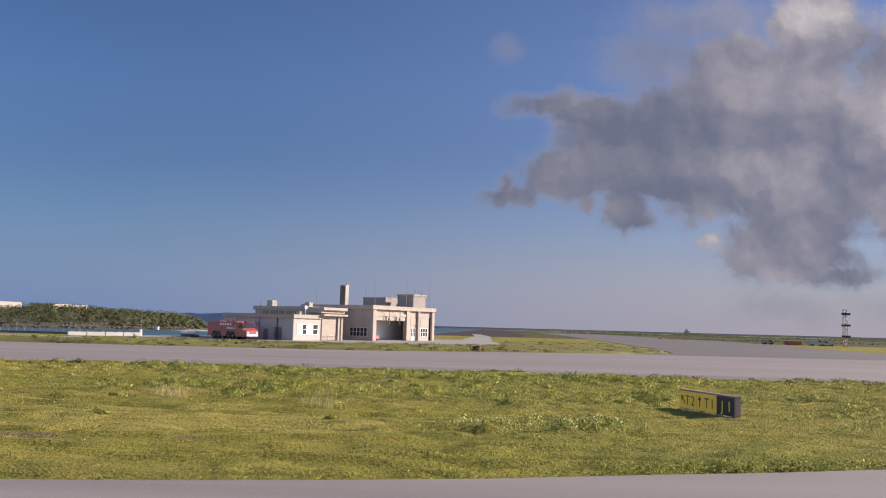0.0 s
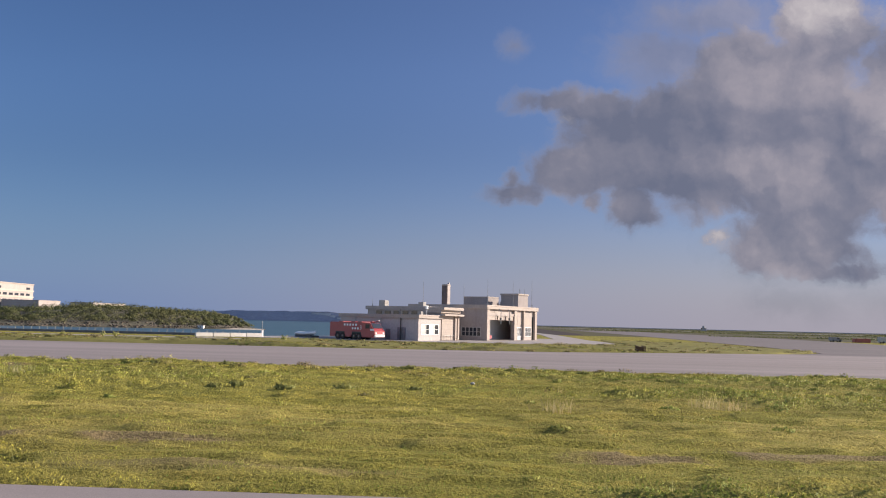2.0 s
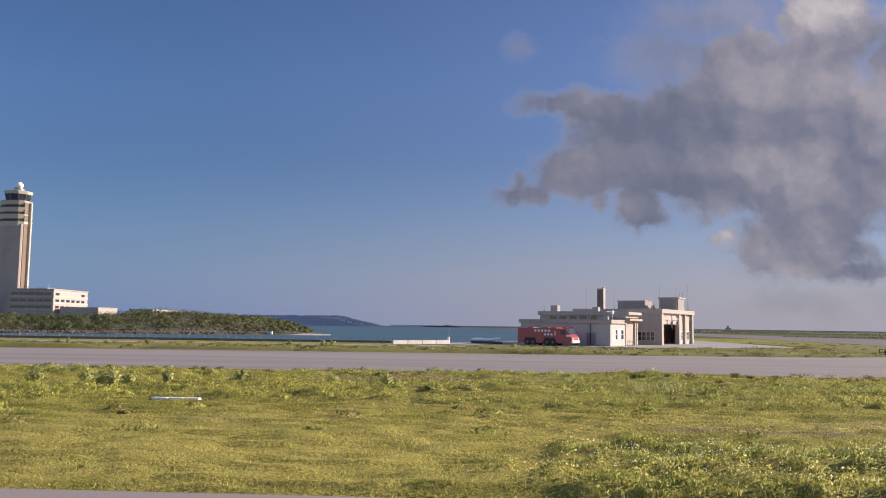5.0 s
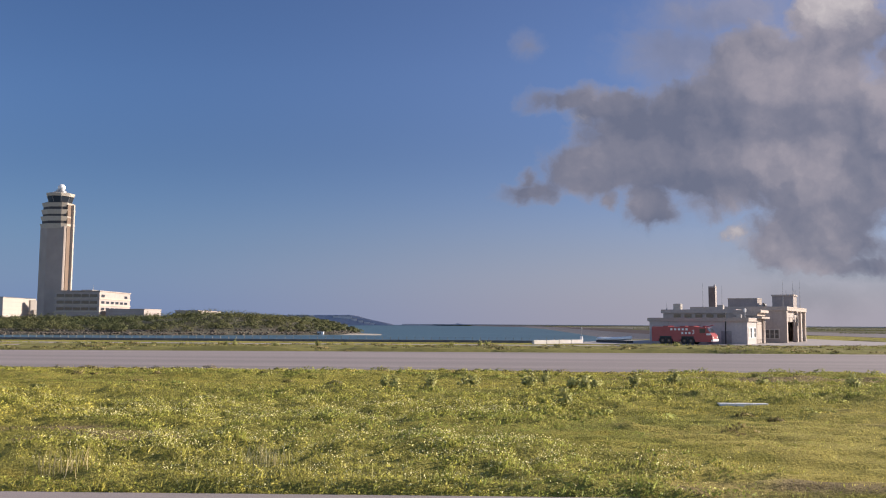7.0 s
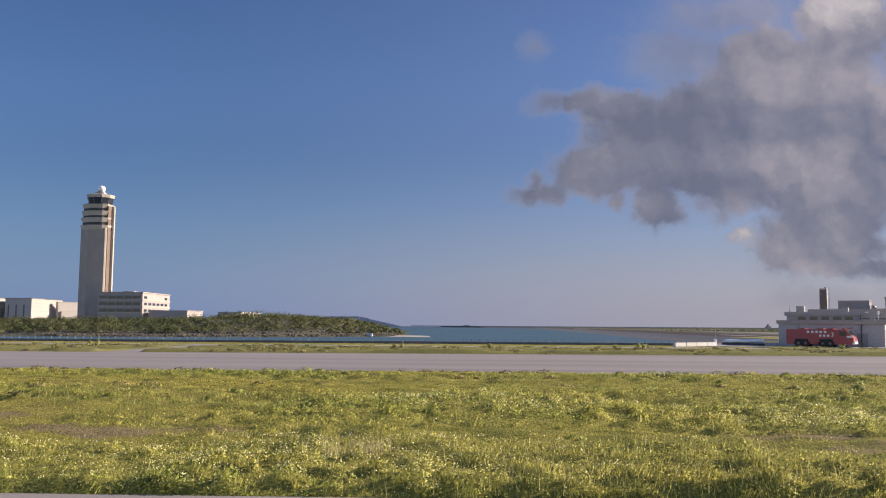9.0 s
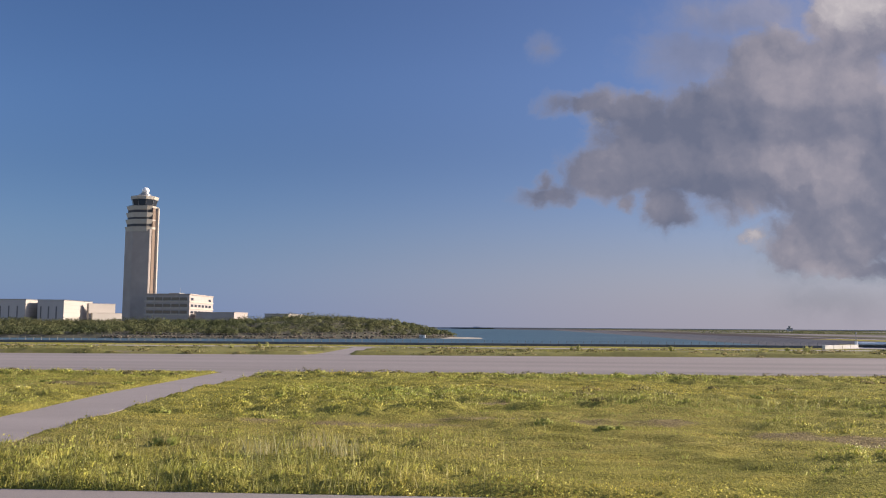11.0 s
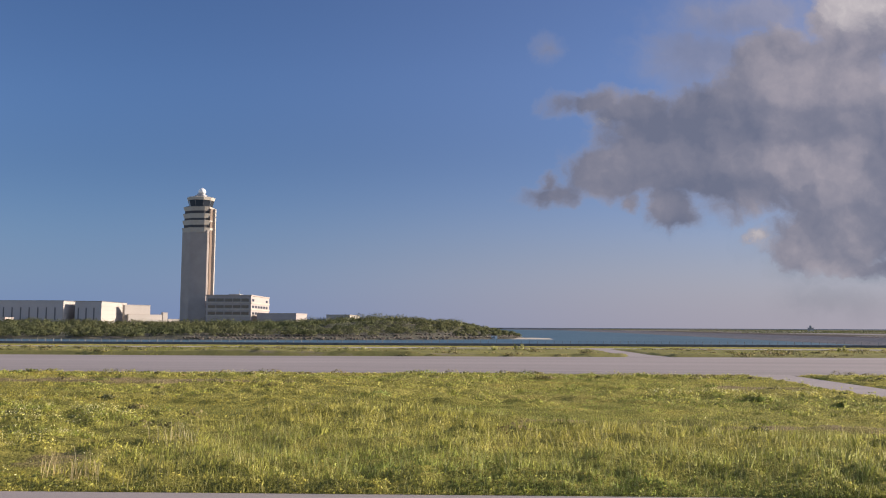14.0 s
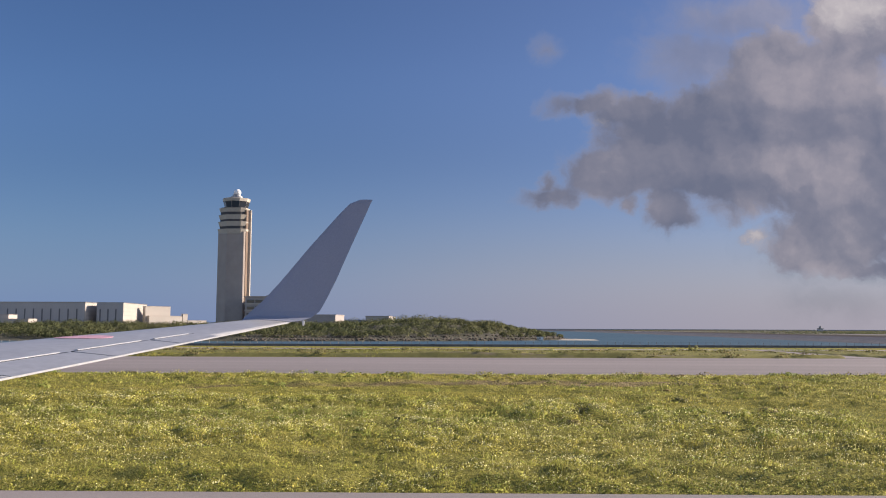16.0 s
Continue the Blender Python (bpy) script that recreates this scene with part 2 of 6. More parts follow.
def water_material():
    m, t, p = nodes_of("sea_water")
    big = noise_tex(t, 0.012, 4, 0.6, (0.5, 1, 1))
    col = ramp(t, big, [(0.3, (0.046, 0.088, 0.115)), (0.7, (0.066, 0.118, 0.142))])
    t.links.new(col, p.inputs["Base Color"])
    p.inputs["Specular IOR Level"].default_value = 0.3
    p.inputs["Roughness"].default_value = 0.42
    p.inputs["IOR"].default_value = 1.33
    bump(t, p, noise_tex(t, 0.6, 5, 0.65, (0.6, 1, 1)), 0.5, 0.5)
    return m


M_SEA = water_material()


# ---- mesh helpers ----
def link_mesh(name, bm, mat, smooth=False):
    me = bpy.data.meshes.new(name)
    bmesh.ops.recalc_face_normals(bm, faces=bm.faces)
    bm.to_mesh(me)
    bm.free()
    me.materials.append(mat)
    if smooth:
        for f in me.polygons:
            f.use_smooth = True
    return new(name, me)


def part(name, bm, mat, parent, label="", smooth=False):
    ob = link_mesh(name, bm, mat, smooth)
    ob.parent = parent
    return tagged(ob, label)


def thing(name, m, label, category, group="", kind=""):
    ob = new(name)
    ob.empty_display_size = 0.3
    ob.matrix_world = m
    return tagged(ob, label, category, group, kind)


def box(x0, x1, y0, y1, z0, z1, bevel=0.0, bm=None):
    one = bmesh.new()
    v = [one.verts.new((x, y, z)) for x in (x0, x1) for y in (y0, y1) for z in (z0, z1)]
    for f in ((0, 1, 3, 2), (4, 6, 7, 5), (0, 4, 5, 1), (2, 3, 7, 6), (0, 2, 6, 4), (1, 5, 7, 3)):
        one.faces.new([v[i] for i in f])
    if bevel:
        bmesh.ops.bevel(one, geom=list(one.edges), offset=bevel, segments=2, affect="EDGES")
    return join(bm, one)


def join(bm, one):
    if bm is None:
        return one
    me = bpy.data.meshes.new("tmp")
    one.to_mesh(me)
    one.free()
    bm.from_mesh(me)
    bpy.data.meshes.remove(me)
    return bm


def rod(a, b, r0, r1=None, n=8, bm=None):
    a, b = Vector(a), Vector(b)
    one = bmesh.new()
    d = b - a
    q = d.to_track_quat("Z", "Y").to_matrix().to_4x4()
    bmesh.ops.create_cone(one, cap_ends=True, segments=n, radius1=r0, radius2=r0 if r1 is None else r1, depth=d.length, matrix=Matrix.Translation((a + b) / 2) @ q)
    return join(bm, one)


def prism(poly, z0, z1, bm=None):
    one = bmesh.new()
    lo = [one.verts.new((x, y, z0)) for x, y in poly]
    hi = [one.verts.new((x, y, z1)) for x, y in poly]
    one.faces.new(lo[::-1])
    one.faces.new(hi)
    n = len(poly)
    for i in range(n):
        one.faces.new((lo[i], lo[(i + 1) % n], hi[(i + 1) % n], hi[i]))
    return join(bm, one)


def loft(rings, bm=None, caps=True):
    one = bmesh.new()
    vs = [[one.verts.new(p) for p in ring] for ring in rings]
    n = len(vs[0])
    for a, b in zip(vs, vs[1:]):
        for i in range(n):
            one.faces.new((a[i], a[(i + 1) % n], b[(i + 1) % n], b[i]))
    if caps:
        one.faces.new(vs[0][::-1])
        one.faces.new(vs[-1])
    return join(bm, one)


def profile_y(poly, y0, y1, bm=None):
    """A side outline in x and z, given width along y."""
    return loft([[(x, y0, z) for x, z in poly], [(x, y1, z) for x, z in poly]], bm)


def letters(name, text, size, mat, parent, m, label=""):
    cu = bpy.data.curves.new(name, "FONT")
    cu.body, cu.size, cu.extrude, cu.align_x = text, size, 0.006, "CENTER"
    tmp = new("tmp_text", cu)
    me = bpy.data.meshes.new_from_object(tmp)
    bpy.data.objects.remove(tmp)
    me.materials.append(mat)
    ob = new(name, me)
    ob.parent = parent
    ob.matrix_local = m
    return tagged(ob, label)


def lattice(n, seed):
    return np.random.default_rng(seed).random((n, n))


LAT = lattice(256, 5)


def value_noise(x, y, scale, octaves=3):
    """Smooth noise 0..1 for arrays of places."""
    out, amp, tot = np.zeros_like(x), 1.0, 0.0
    for o in range(octaves):
        u, v = x * scale + 31.7 * o, y * scale + 17.3 * o
        i, j = np.floor(u).astype(int), np.floor(v).astype(int)
        a, b = u - i, v - j
        a, b = a * a * (3 - 2 * a), b * b * (3 - 2 * b)
        g = lambda p, q: LAT[p % 256, q % 256]
        out += amp * ((g(i, j) * (1 - a) + g(i + 1, j) * a) * (1 - b) + (g(i, j + 1) * (1 - a) + g(i + 1, j + 1) * a) * b)
        tot += amp
        amp, scale = amp * 0.5, scale * 2
    return out / tot


def soup(name, verts, faces, mats, smooth=False, normals=None):
    """One mesh from arrays: verts (n, 3), faces (m, k). normals: the way that each vertex of a foliage mass turns to the light."""
    me = bpy.data.meshes.new(name)
    k = faces.shape[1]
    if normals is not None:
        a, b, c = (verts[faces[:, i]] for i in range(3))
        away = np.cross(b - a, c - a) @ np.array([0.0, -0.97, 0.25]) < 0
        faces = np.where(away[:, None], faces[:, ::-1], faces)
    me.vertices.add(len(verts))
    me.vertices.foreach_set("co", verts.astype(np.float32).ravel())
    me.loops.add(faces.size)
    me.loops.foreach_set("vertex_index", faces.astype(np.int32).ravel())
    me.polygons.add(len(faces))
    me.polygons.foreach_set("loop_start", np.arange(0, faces.size, k, dtype=np.int32))
    me.update(calc_edges=True)
    me.validate()
    if normals is not None:
        normals = normals / np.linalg.norm(normals, axis=1)[:, None]
        me.attributes.new("custom_normal", "FLOAT_VECTOR", "POINT").data.foreach_set("vector", normals.astype(np.float32).ravel())
        me.update()
    if smooth:
        me.polygons.foreach_set("use_smooth", np.ones(len(faces), dtype=bool))
    for m in mats:
        me.materials.append(m)
    return new(name, me)


def blades(name, x, y, z, h, w, lean, mat, rng, plain=False, out=None, turn=None):
    """Grass: one bent blade at every place; plain: one flat face each; out: the way that each leans; turn: its way to the light."""
    n = len(x)
    a = rng.random(n) * 2 * np.pi
    la = rng.random(n) * 2 * np.pi if out is None else out
    dx, dy = np.cos(a) * w / 2, np.sin(a) * w / 2
    lx, ly = np.cos(la) * lean * h, np.sin(la) * lean * h
    if plain:
        v = np.stack([np.stack([x - dx, y - dy, z], 1), np.stack([x + dx, y + dy, z], 1), np.stack([x + lx, y + ly, z + h], 1)], 1)
        return soup(name, v.reshape(-1, 3), np.arange(3 * n).reshape(n, 3), [mat], normals=None if turn is None else np.repeat(turn, 3, 0))
    v = np.empty((n, 5, 3))
    v[:, 0] = np.stack([x - dx, y - dy, z], 1)
    v[:, 1] = np.stack([x + dx, y + dy, z], 1)
    v[:, 2] = np.stack([x + dx * 0.75 + lx * 0.35, y + dy * 0.75 + ly * 0.35, z + h * 0.55], 1)
    v[:, 3] = np.stack([x - dx * 0.75 + lx * 0.35, y - dy * 0.75 + ly * 0.35, z + h * 0.55], 1)
    v[:, 4] = np.stack([x + lx, y + ly, z + h], 1)
    base = np.arange(n)[:, None] * 5
    f = np.concatenate([base + np.array([[0, 1, 2]]), base + np.array([[0, 2, 3]]), base + np.array([[3, 2, 4]])])
    return soup(name, v.reshape(-1, 3), f, [mat], normals=None if turn is None else np.repeat(turn, 5, 0))


def leaves(cx, cy, cz, size, rng):
    """Leaf quads, turned at random, round the given centres."""
    n = len(cx)
    d = rng.normal(size=(n, 3))
    d /= np.linalg.norm(d, axis=1)[:, None]
    e = np.cross(d, rng.normal(size=(n, 3)))
    e /= np.linalg.norm(e, axis=1)[:, None]
    c = np.stack([cx, cy, cz], 1)
    s = size[:, None]
    v = np.stack([c - d * s, c + e * s * 0.55, c + d * s, c - e * s * 0.55], 1)
    return v.reshape(-1, 3), np.arange(n)[:, None] * 4 + np.array([[0, 1, 2, 3]])


# ---- ground, pavements, sea ----
SLOPE = 0.033


def line(base):
    """A line beside the taxiway: its y at any x, from its y at x = -120."""
    return lambda x: base + SLOPE * (x + 120)


grass_far = line(65.0)
strip_far, wall_line = line(148.5), line(170.5)


def near_edge(x):
    return np.interp(x, [-420, -222, -172, -158, -99, -80, -30, -18, -10, -1, 3, 6.6, 10, 20, 34, 60], [7.0, 14.7, 16.7, 17.7, 18.4, 18.8, 18.4, 18.6, 19.2, 21.1, 22.5, 23.5, 24.7, 28.5, 36.0, 56.0])


def dip(x, y):
    """The shallow trough along the edge of the near pavement: it drains to both sides."""
    depth = np.interp(x, [-268, -236, -130, -90, -30, 40], [0.0, 0.42, 0.42, 0.24, 0.07, 0.0])
    edge = near_edge(x)
    fall = np.clip((y - 2.0) / (edge - 2.0), 0, 1)
    climb = np.clip((42.0 - y) / (42.0 - np.minimum(edge, 38.0)), 0, 1)
    return -depth * np.where(y < edge, fall, climb)


def taxi_far(x):
    return np.interp(x, [-600, -217, -150, -100, -40, -16, 3, 20, 31, 60, 110, 260], [90, 100.5, 106, 110.5, 114, 119, 129, 137, 150, 152, 150, 118])


SEA_Z = -2.8

coast = [(-2600, -300), (-2600, 60), (-600, wall_line(-600)), (-72, wall_line(-72)), (-66, 186), (-58, 214), (-40, 232), (-24, 240), (-27, 300), (-27, 420), (-22, 640), (-14, 1100), (-20, 1900), (-160, 2600), (-420, 4100), (-420, 4900), (4900, 4900), (4900, -300), (49, -300), (49, 44.5), (-274, 44.5), (-274, -300)]
ground = tagged(link_mesh("ground", prism(coast, SEA_Z - 1.2, -0.06), M_GROUND), "mown yellow-green airfield grass with bare patches", "ground", kind="structure")

back = [(-274, -300), (49, -300), (49, -30), (-274, -45)]
tagged(link_mesh("ground_back", prism(back, -0.3, -0.06), M_GROUND), "mown airfield grass on the other side of the taxiway", "ground", kind="structure")

bm = bmesh.new()
sea_v = [bm.verts.new(p) for p in ((-4900, 100, SEA_Z), (4900, 100, SEA_Z), (4900, 4950, SEA_Z), (-4900, 4950, SEA_Z))]
bm.faces.new(sea_v)
tagged(link_mesh("water", bm, M_SEA), "calm blue-green sea inlet behind the airfield", "sea", kind="structure")


def strip(name, f0, f1, x0, x1, z0, z1, mat, label, step=20):
    xs = list(np.arange(x0, x1, step)) + [x1]
    poly = [(x, f0(x)) for x in xs] + [(x, f1(x)) for x in xs[::-1]]
    return tagged(link_mesh(name, prism(poly, z0, z1), mat), label, "pavement", kind="structure")


bm, rows = bmesh.new(), []
for x in np.arange(-420.0, 61.0, 4.0):
    edge = float(near_edge(x))
    ys = (min(edge, 18.0) - 60, -20.0, 2.0, 2.0 + (edge - 2.0) * 0.5, edge)
    rows.append([bm.verts.new((x, y, float(dip(x, y)))) for y in ys] + [bm.verts.new((x, edge, float(dip(x, edge)) - 0.12))])
for a, b in zip(rows, rows[1:]):
    for k in range(5):
        bm.faces.new((a[k], b[k], b[k + 1], a[k + 1]))
tagged(link_mesh("taxiway_near", bm, M_ASPHALT), "grey asphalt taxiway under the aircraft", "pavement", kind="structure")
strip("taxiway_far", grass_far, taxi_far, -600, 260, -0.1, 0.0, M_ASPHALT, "wide grey asphalt taxiway with worn surface")
strip("taxiway_shoulder", lambda x: grass_far(x) - 0.3, lambda x: grass_far(x) + 5.5, -600, 260, -0.09, 0.006, M_SHOULDER, "slightly browner shoulder along the taxiway")
# taxiway that leaves towards the far field, with its wide fillets
branch = [(22, 136), (31.5, 149), (33, 160), (35, 185), (37, 270), (40, 430), (40, 900), (92, 900), (96, 560), (106, 400), (100, 300), (92, 240), (88, 205), (96, 172), (112, 149)]
tagged(link_mesh("taxiway_branch", prism(branch, -0.1, 0.003), M_ASPHALT_DARK), "grey asphalt taxiway branching off to the far field", "pavement", kind="structure")


def path_mid(y):
    return -159.45 - 0.044 * (y - 17.7)


bm, rows = bmesh.new(), []
for y in np.linspace(15.5, 64.2, 26):
    m, half = path_mid(y), 2.06 - 0.006 * (y - 17.7)
    z = float(dip(m, y)) + 0.012
    rows.append([bm.verts.new((x, y, h)) for x, h in ((m - half, z - 0.12), (m - half, z), (m + half, z), (m + half, z - 0.12))])
for a, b in zip(rows, rows[1:]):
    for k in range(3):
        bm.faces.new((a[k], a[k + 1], b[k + 1], b[k]))
tagged(link_mesh("service_path", bm, M_PATH), "narrow grey asphalt service path crossing the grass", "path", kind="structure")
path_sea = [(path_mid(105) - 3.4, 105), (path_mid(112) - 1.9, 112), (path_mid(149) - 1.8, 149), (path_mid(149) + 1.8, 149), (path_mid(112) + 1.9, 112), (path_mid(105) + 3.4, 105)]
tagged(link_mesh("service_path", prism(path_sea, -0.1, 0.009), M_PATH), "narrow grey asphalt path from the taxiway to the sea wall", "path", kind="structure")
strip("shore_track", lambda x: strip_far(x) - 2, lambda x: strip_far(x) + 3.5, -600, -64, -0.1, 0.004, M_APRON, "pale concrete track along the sea wall")
apron = [(-78, 166), (-40, 160), (-20, 165), (-4, 176), (2, 186), (2, 205), (0.5, 222), (0, 330), (-5, 420), (-9, 420), (-6, 330), (-8, 232), (-30, 226), (-58, 205), (-72, 180)]
tagged(link_mesh("station_apron", prism(apron, -0.1, 0.012), M_APRON), "pale concrete apron round the fire station", "pavement", kind="structure")
far_field = [(-27, 335), (-27, 420), (-22, 640), (-14, 1100), (-20, 1900), (-160, 2600), (-420, 3790), (3700, 3790), (3700, 335)]
tagged(link_mesh("far_field", prism([(x + 0.3, y) for x, y in far_field], -0.2, -0.045), M_FAR_LAND), "dull olive and grey rough land of the far field", "ground", kind="structure")
perimeter = [(-26.7, 336), (-26.7, 420), (-21.7, 640), (-13.7, 1100), (-19.7, 1900), (-159, 2600), (-60, 2600), (30, 1900), (22, 1100), (19, 640), (17, 420), (12, 336)]
tagged(link_mesh("perimeter_road", prism(perimeter, -0.1, -0.02), M_PERIMETER), "dull grey perimeter road along the inlet shore", "road", kind="structure")
M_PERIMETER.node_tree.nodes["Principled BSDF"].inputs["Specular IOR Level"].default_value = 0.0
far_runway = [(-8, 1180), (900, 1120), (900, 1190), (-8, 1260)]
tagged(link_mesh("far_runway", prism(far_runway, -0.1, 0.02), M_APRON), "distant pale runway on reclaimed land", "runway", kind="structure")

shore = [(-17.5, 238), (-24, 240), (-27, 300), (-27, 420), (-22, 640), (-14, 1100), (-20, 1900), (-160, 2600)]
bm = bmesh.new()
prev = None
for k, (x, y) in enumerate(shore):
    row = [bm.verts.new((x + dx, y - 0.4 * (k == 0), z)) for dx, z in ((0.8, -0.03), (0.0, 0.02), (-4.0, SEA_Z * 0.5), (-9.5, SEA_Z - 0.4))]
    if prev:
        for a, b in zip(range(3), range(1, 4)):
            bm.faces.new((prev[a], prev[b], row[b], row[a]))
    prev = row
tagged(link_mesh("revetment", bm, M_REVET), "sloping grey stone revetment along the inlet shore", "revetment", kind="structure")

M_STRIP_SOIL = surface("strip_soil", (0.15, 0.14, 0.050), (0.23, 0.21, 0.070), 0.10, 0.95, fine=1.5, bumps=0.5, dist=0.1, stretch=(0.3, 1, 1), spots=(0.19, 0.155, 0.11))
M_STRIP_SOIL.node_tree.nodes["Principled BSDF"].inputs["Specular IOR Level"].default_value = 0.1
for a, b in ((-600, path_mid(107) - 2.5), (path_mid(107) + 2.5, -66)):
    strip("sea_strip", lambda x: taxi_far(x) + 0.02, lambda x: strip_far(x) - 2.05, a, b, -0.2, -0.035, M_STRIP_SOIL, "dull worn turf between the taxiway and the sea", 8)
strip("sea_strip", lambda x: taxi_far(x) + 0.02, lambda x: np.interp(x, [-66, -40, -20, -4, 2], [163.5, 159.5, 164.5, 175, 185]), -65.9, 2, -0.2, -0.035, M_STRIP_SOIL, "dull worn turf before the fire station", 4)

# ---- sky backdrop: one dark cumulus bank far beyond the airfield ----
# places and half sizes in kilometres on the backdrop: x, height, half width, half height
CLOUD = [(1.40, 0.80, 0.46, 0.52), (0.919, 0.822, 0.46, 0.38), (0.603, 0.807, 0.38, 0.27), (0.34, 0.70, 0.25, 0.15), (0.06, 0.600, 0.17, 0.075), (0.24, 1.02, 0.26, 0.075), (0.48, 0.97, 0.26, 0.13),
         (0.59, 0.53, 0.15, 0.15), (1.30, 0.375, 0.40, 0.20), (1.40, 0.27, 0.36, 0.09), (1.10, 1.10, 0.40, 0.30), (1.469, 1.373, 0.30, 0.26), (0.41, 0.56, 0.07, 0.07), (0.05, 0.655, 0.06, 0.065), (0.96, 0.40, 0.08, 0.05), (2.1, 0.9, 0.7, 0.7)]
CLOUD_DARK, CLOUD_MID, CLOUD_PALE = (0.082, 0.090, 0.130), (0.122, 0.122, 0.158), (0.215, 0.195, 0.220)
CLOUD_LIT, CLOUD_HAZE, HAZE_BLUE = (0.40, 0.365, 0.36), (0.205, 0.196, 0.240), (0.095, 0.142, 0.265)
WISPS = [(0.06, 1.279, 0.10, 0.085), (0.80, 1.20, 0.44, 0.20), (0.95, 1.42, 0.48, 0.15), (1.30, 0.12, 0.36, 0.10), (1.8, 0.13, 0.4, 0.1)]
GLEAMS = [(1.52, 1.45, 0.28, 0.10), (0.955, 0.402, 0.07, 0.05), (0.16, 0.94, 0.11, 0.04), (1.80, 1.0, 0.10, 0.14)]


def cloud_material():
    m = bpy.data.materials.new("cloud_bank")
    m.use_nodes = True
    t = m.node_tree
    t.nodes.clear()
    co = t.nodes.new("ShaderNodeTexCoord")

    def math_node(op, a, b=None, clamp=False):
        n = t.nodes.new("ShaderNodeMath")
        n.operation, n.use_clamp = op, clamp
        for k, v in ((0, a), (1, b)):
            if v is None:
                continue
            if isinstance(v, (int, float)):
                n.inputs[k].default_value = v
            else:
                t.links.new(v, n.inputs[k])
        return n.outputs[0]

    def vec(op, a, b):
        n = t.nodes.new("ShaderNodeVectorMath")
        n.operation = op
        for k, v in ((0, a), (1, b)):
            if isinstance(v, tuple):
                n.inputs[k].default_value = v
            else:
                t.links.new(v, n.inputs[k])
        return n.outputs["Value"] if op == "LENGTH" else n.outputs[0]

    def fbm(scale, detail, rough, src, distort=0.0):
        n = t.nodes.new("ShaderNodeTexNoise")
        n.inputs["Scale"].default_value, n.inputs["Detail"].default_value, n.inputs["Roughness"].default_value = scale, detail, rough
        n.inputs["Distortion"].default_value = distort
        t.links.new(src, n.inputs["Vector"])
        return n.outputs[0], n.outputs[1]

    km = vec("MULTIPLY", co.outputs["Object"], (0.001, 0.0, 0.001))
    warp = fbm(2.6, 3, 0.6, km)[1]
    curl = fbm(9.0, 6, 0.65, km)[1]
    shift = vec("MULTIPLY", vec("SUBTRACT", warp, (0.5, 0.5, 0.5)), (0.12, 0.0, 0.10))
    curls = vec("MULTIPLY", vec("SUBTRACT", curl, (0.5, 0.5, 0.5)), (0.13, 0.0, 0.11))
    p = vec("ADD", vec("ADD", km, shift), curls)

    def blobs(items):
        best = None
        for x, z, a, b in items:
            d = vec("LENGTH", vec("MULTIPLY", vec("SUBTRACT", p, (x, 0, z)), (1 / a, 0, 1 / b)), (0, 0, 0))
            v = math_node("MULTIPLY", math_node("SUBTRACT", 1.0, d), min(a, b) ** 0.5 * 2.2)
            best = v if best is None else math_node("SMOOTH_MAX", best, v)
            if best is not v:
                best.node.inputs[2].default_value = 0.12
        return best

    def smooth(v, a, b, c=0.0, d=1.0):
        n = t.nodes.new("ShaderNodeMapRange")
        n.interpolation_type = "SMOOTHSTEP"
        t.links.new(v, n.inputs[0])
        for k, q in zip((1, 2, 3, 4), (a, b, c, d)):
            n.inputs[k].default_value = q
        return n.outputs[0]

    body = blobs(CLOUD)
    n1 = fbm(4.0, 9, 0.60, p, 0.2)[0]
    n2 = fbm(1.7, 5, 0.55, km)[0]
    # sunward shading painted on: noise set against itself shifted towards the sun
    lit = fbm(2.6, 5, 0.52, vec("ADD", p, (0.05, 0.0, 0.06)))[0]
    unlit = fbm(2.6, 5, 0.52, p)[0]
    relief = math_node("SUBTRACT", unlit, lit)
    rag = math_node("MULTIPLY", math_node("SUBTRACT", n1, 0.5), 1.15)
    field = math_node("ADD", body, rag)
    # soft upper left flank, firmer base
    alpha = smooth(field, -0.10, 0.42)
    wisp = smooth(math_node("ADD", blobs(WISPS), math_node("MULTIPLY", rag, 0.9)), -0.12, 0.7, 0.0, 0.66)
    alpha_all = math_node("MAXIMUM", math_node("MULTIPLY", alpha, 0.96), wisp)
    # body colour, shading painted in: blue-grey at the thin front, warmer and lighter inside
    tint = math_node("ADD", n2, math_node("MULTIPLY", relief, 0.9))
    # bluer and darker at the thin front and the base, paler and warmer deep inside
    sep_p = t.nodes.new("ShaderNodeSeparateXYZ")
    t.links.new(p, sep_p.inputs[0])
    inside = math_node("MULTIPLY", smooth(sep_p.outputs[0], 0.55, 1.15), smooth(sep_p.outputs[2], 0.36, 0.75))
    tint = math_node("ADD", tint, math_node("MULTIPLY", math_node("SUBTRACT", inside, 0.45), 0.20))
    tone = ramp(t, tint, [(0.30, CLOUD_DARK), (0.48, CLOUD_MID), (0.72, CLOUD_PALE)])
    # sunlit gleams painted over the body
    bright = smooth(math_node("ADD", blobs(GLEAMS), math_node("MULTIPLY", rag, 2.2)), -0.25, 1.3)
    col = mix(t, bright, tone, CLOUD_LIT)
    # haze painted along the horizon, bluer towards the open side
    sep = t.nodes.new("ShaderNodeSeparateXYZ")
    t.links.new(km, sep.inputs[0])
    side = smooth(sep.outputs[0], -2.4, 1.4)
    haze_col = mix(t, side, HAZE_BLUE, CLOUD_HAZE)
    low = math_node("POWER", smooth(sep.outputs[2], 0.0, 1.05, 1.0, 0.0), 2.7)
    haze = math_node("MULTIPLY", low, 0.90)
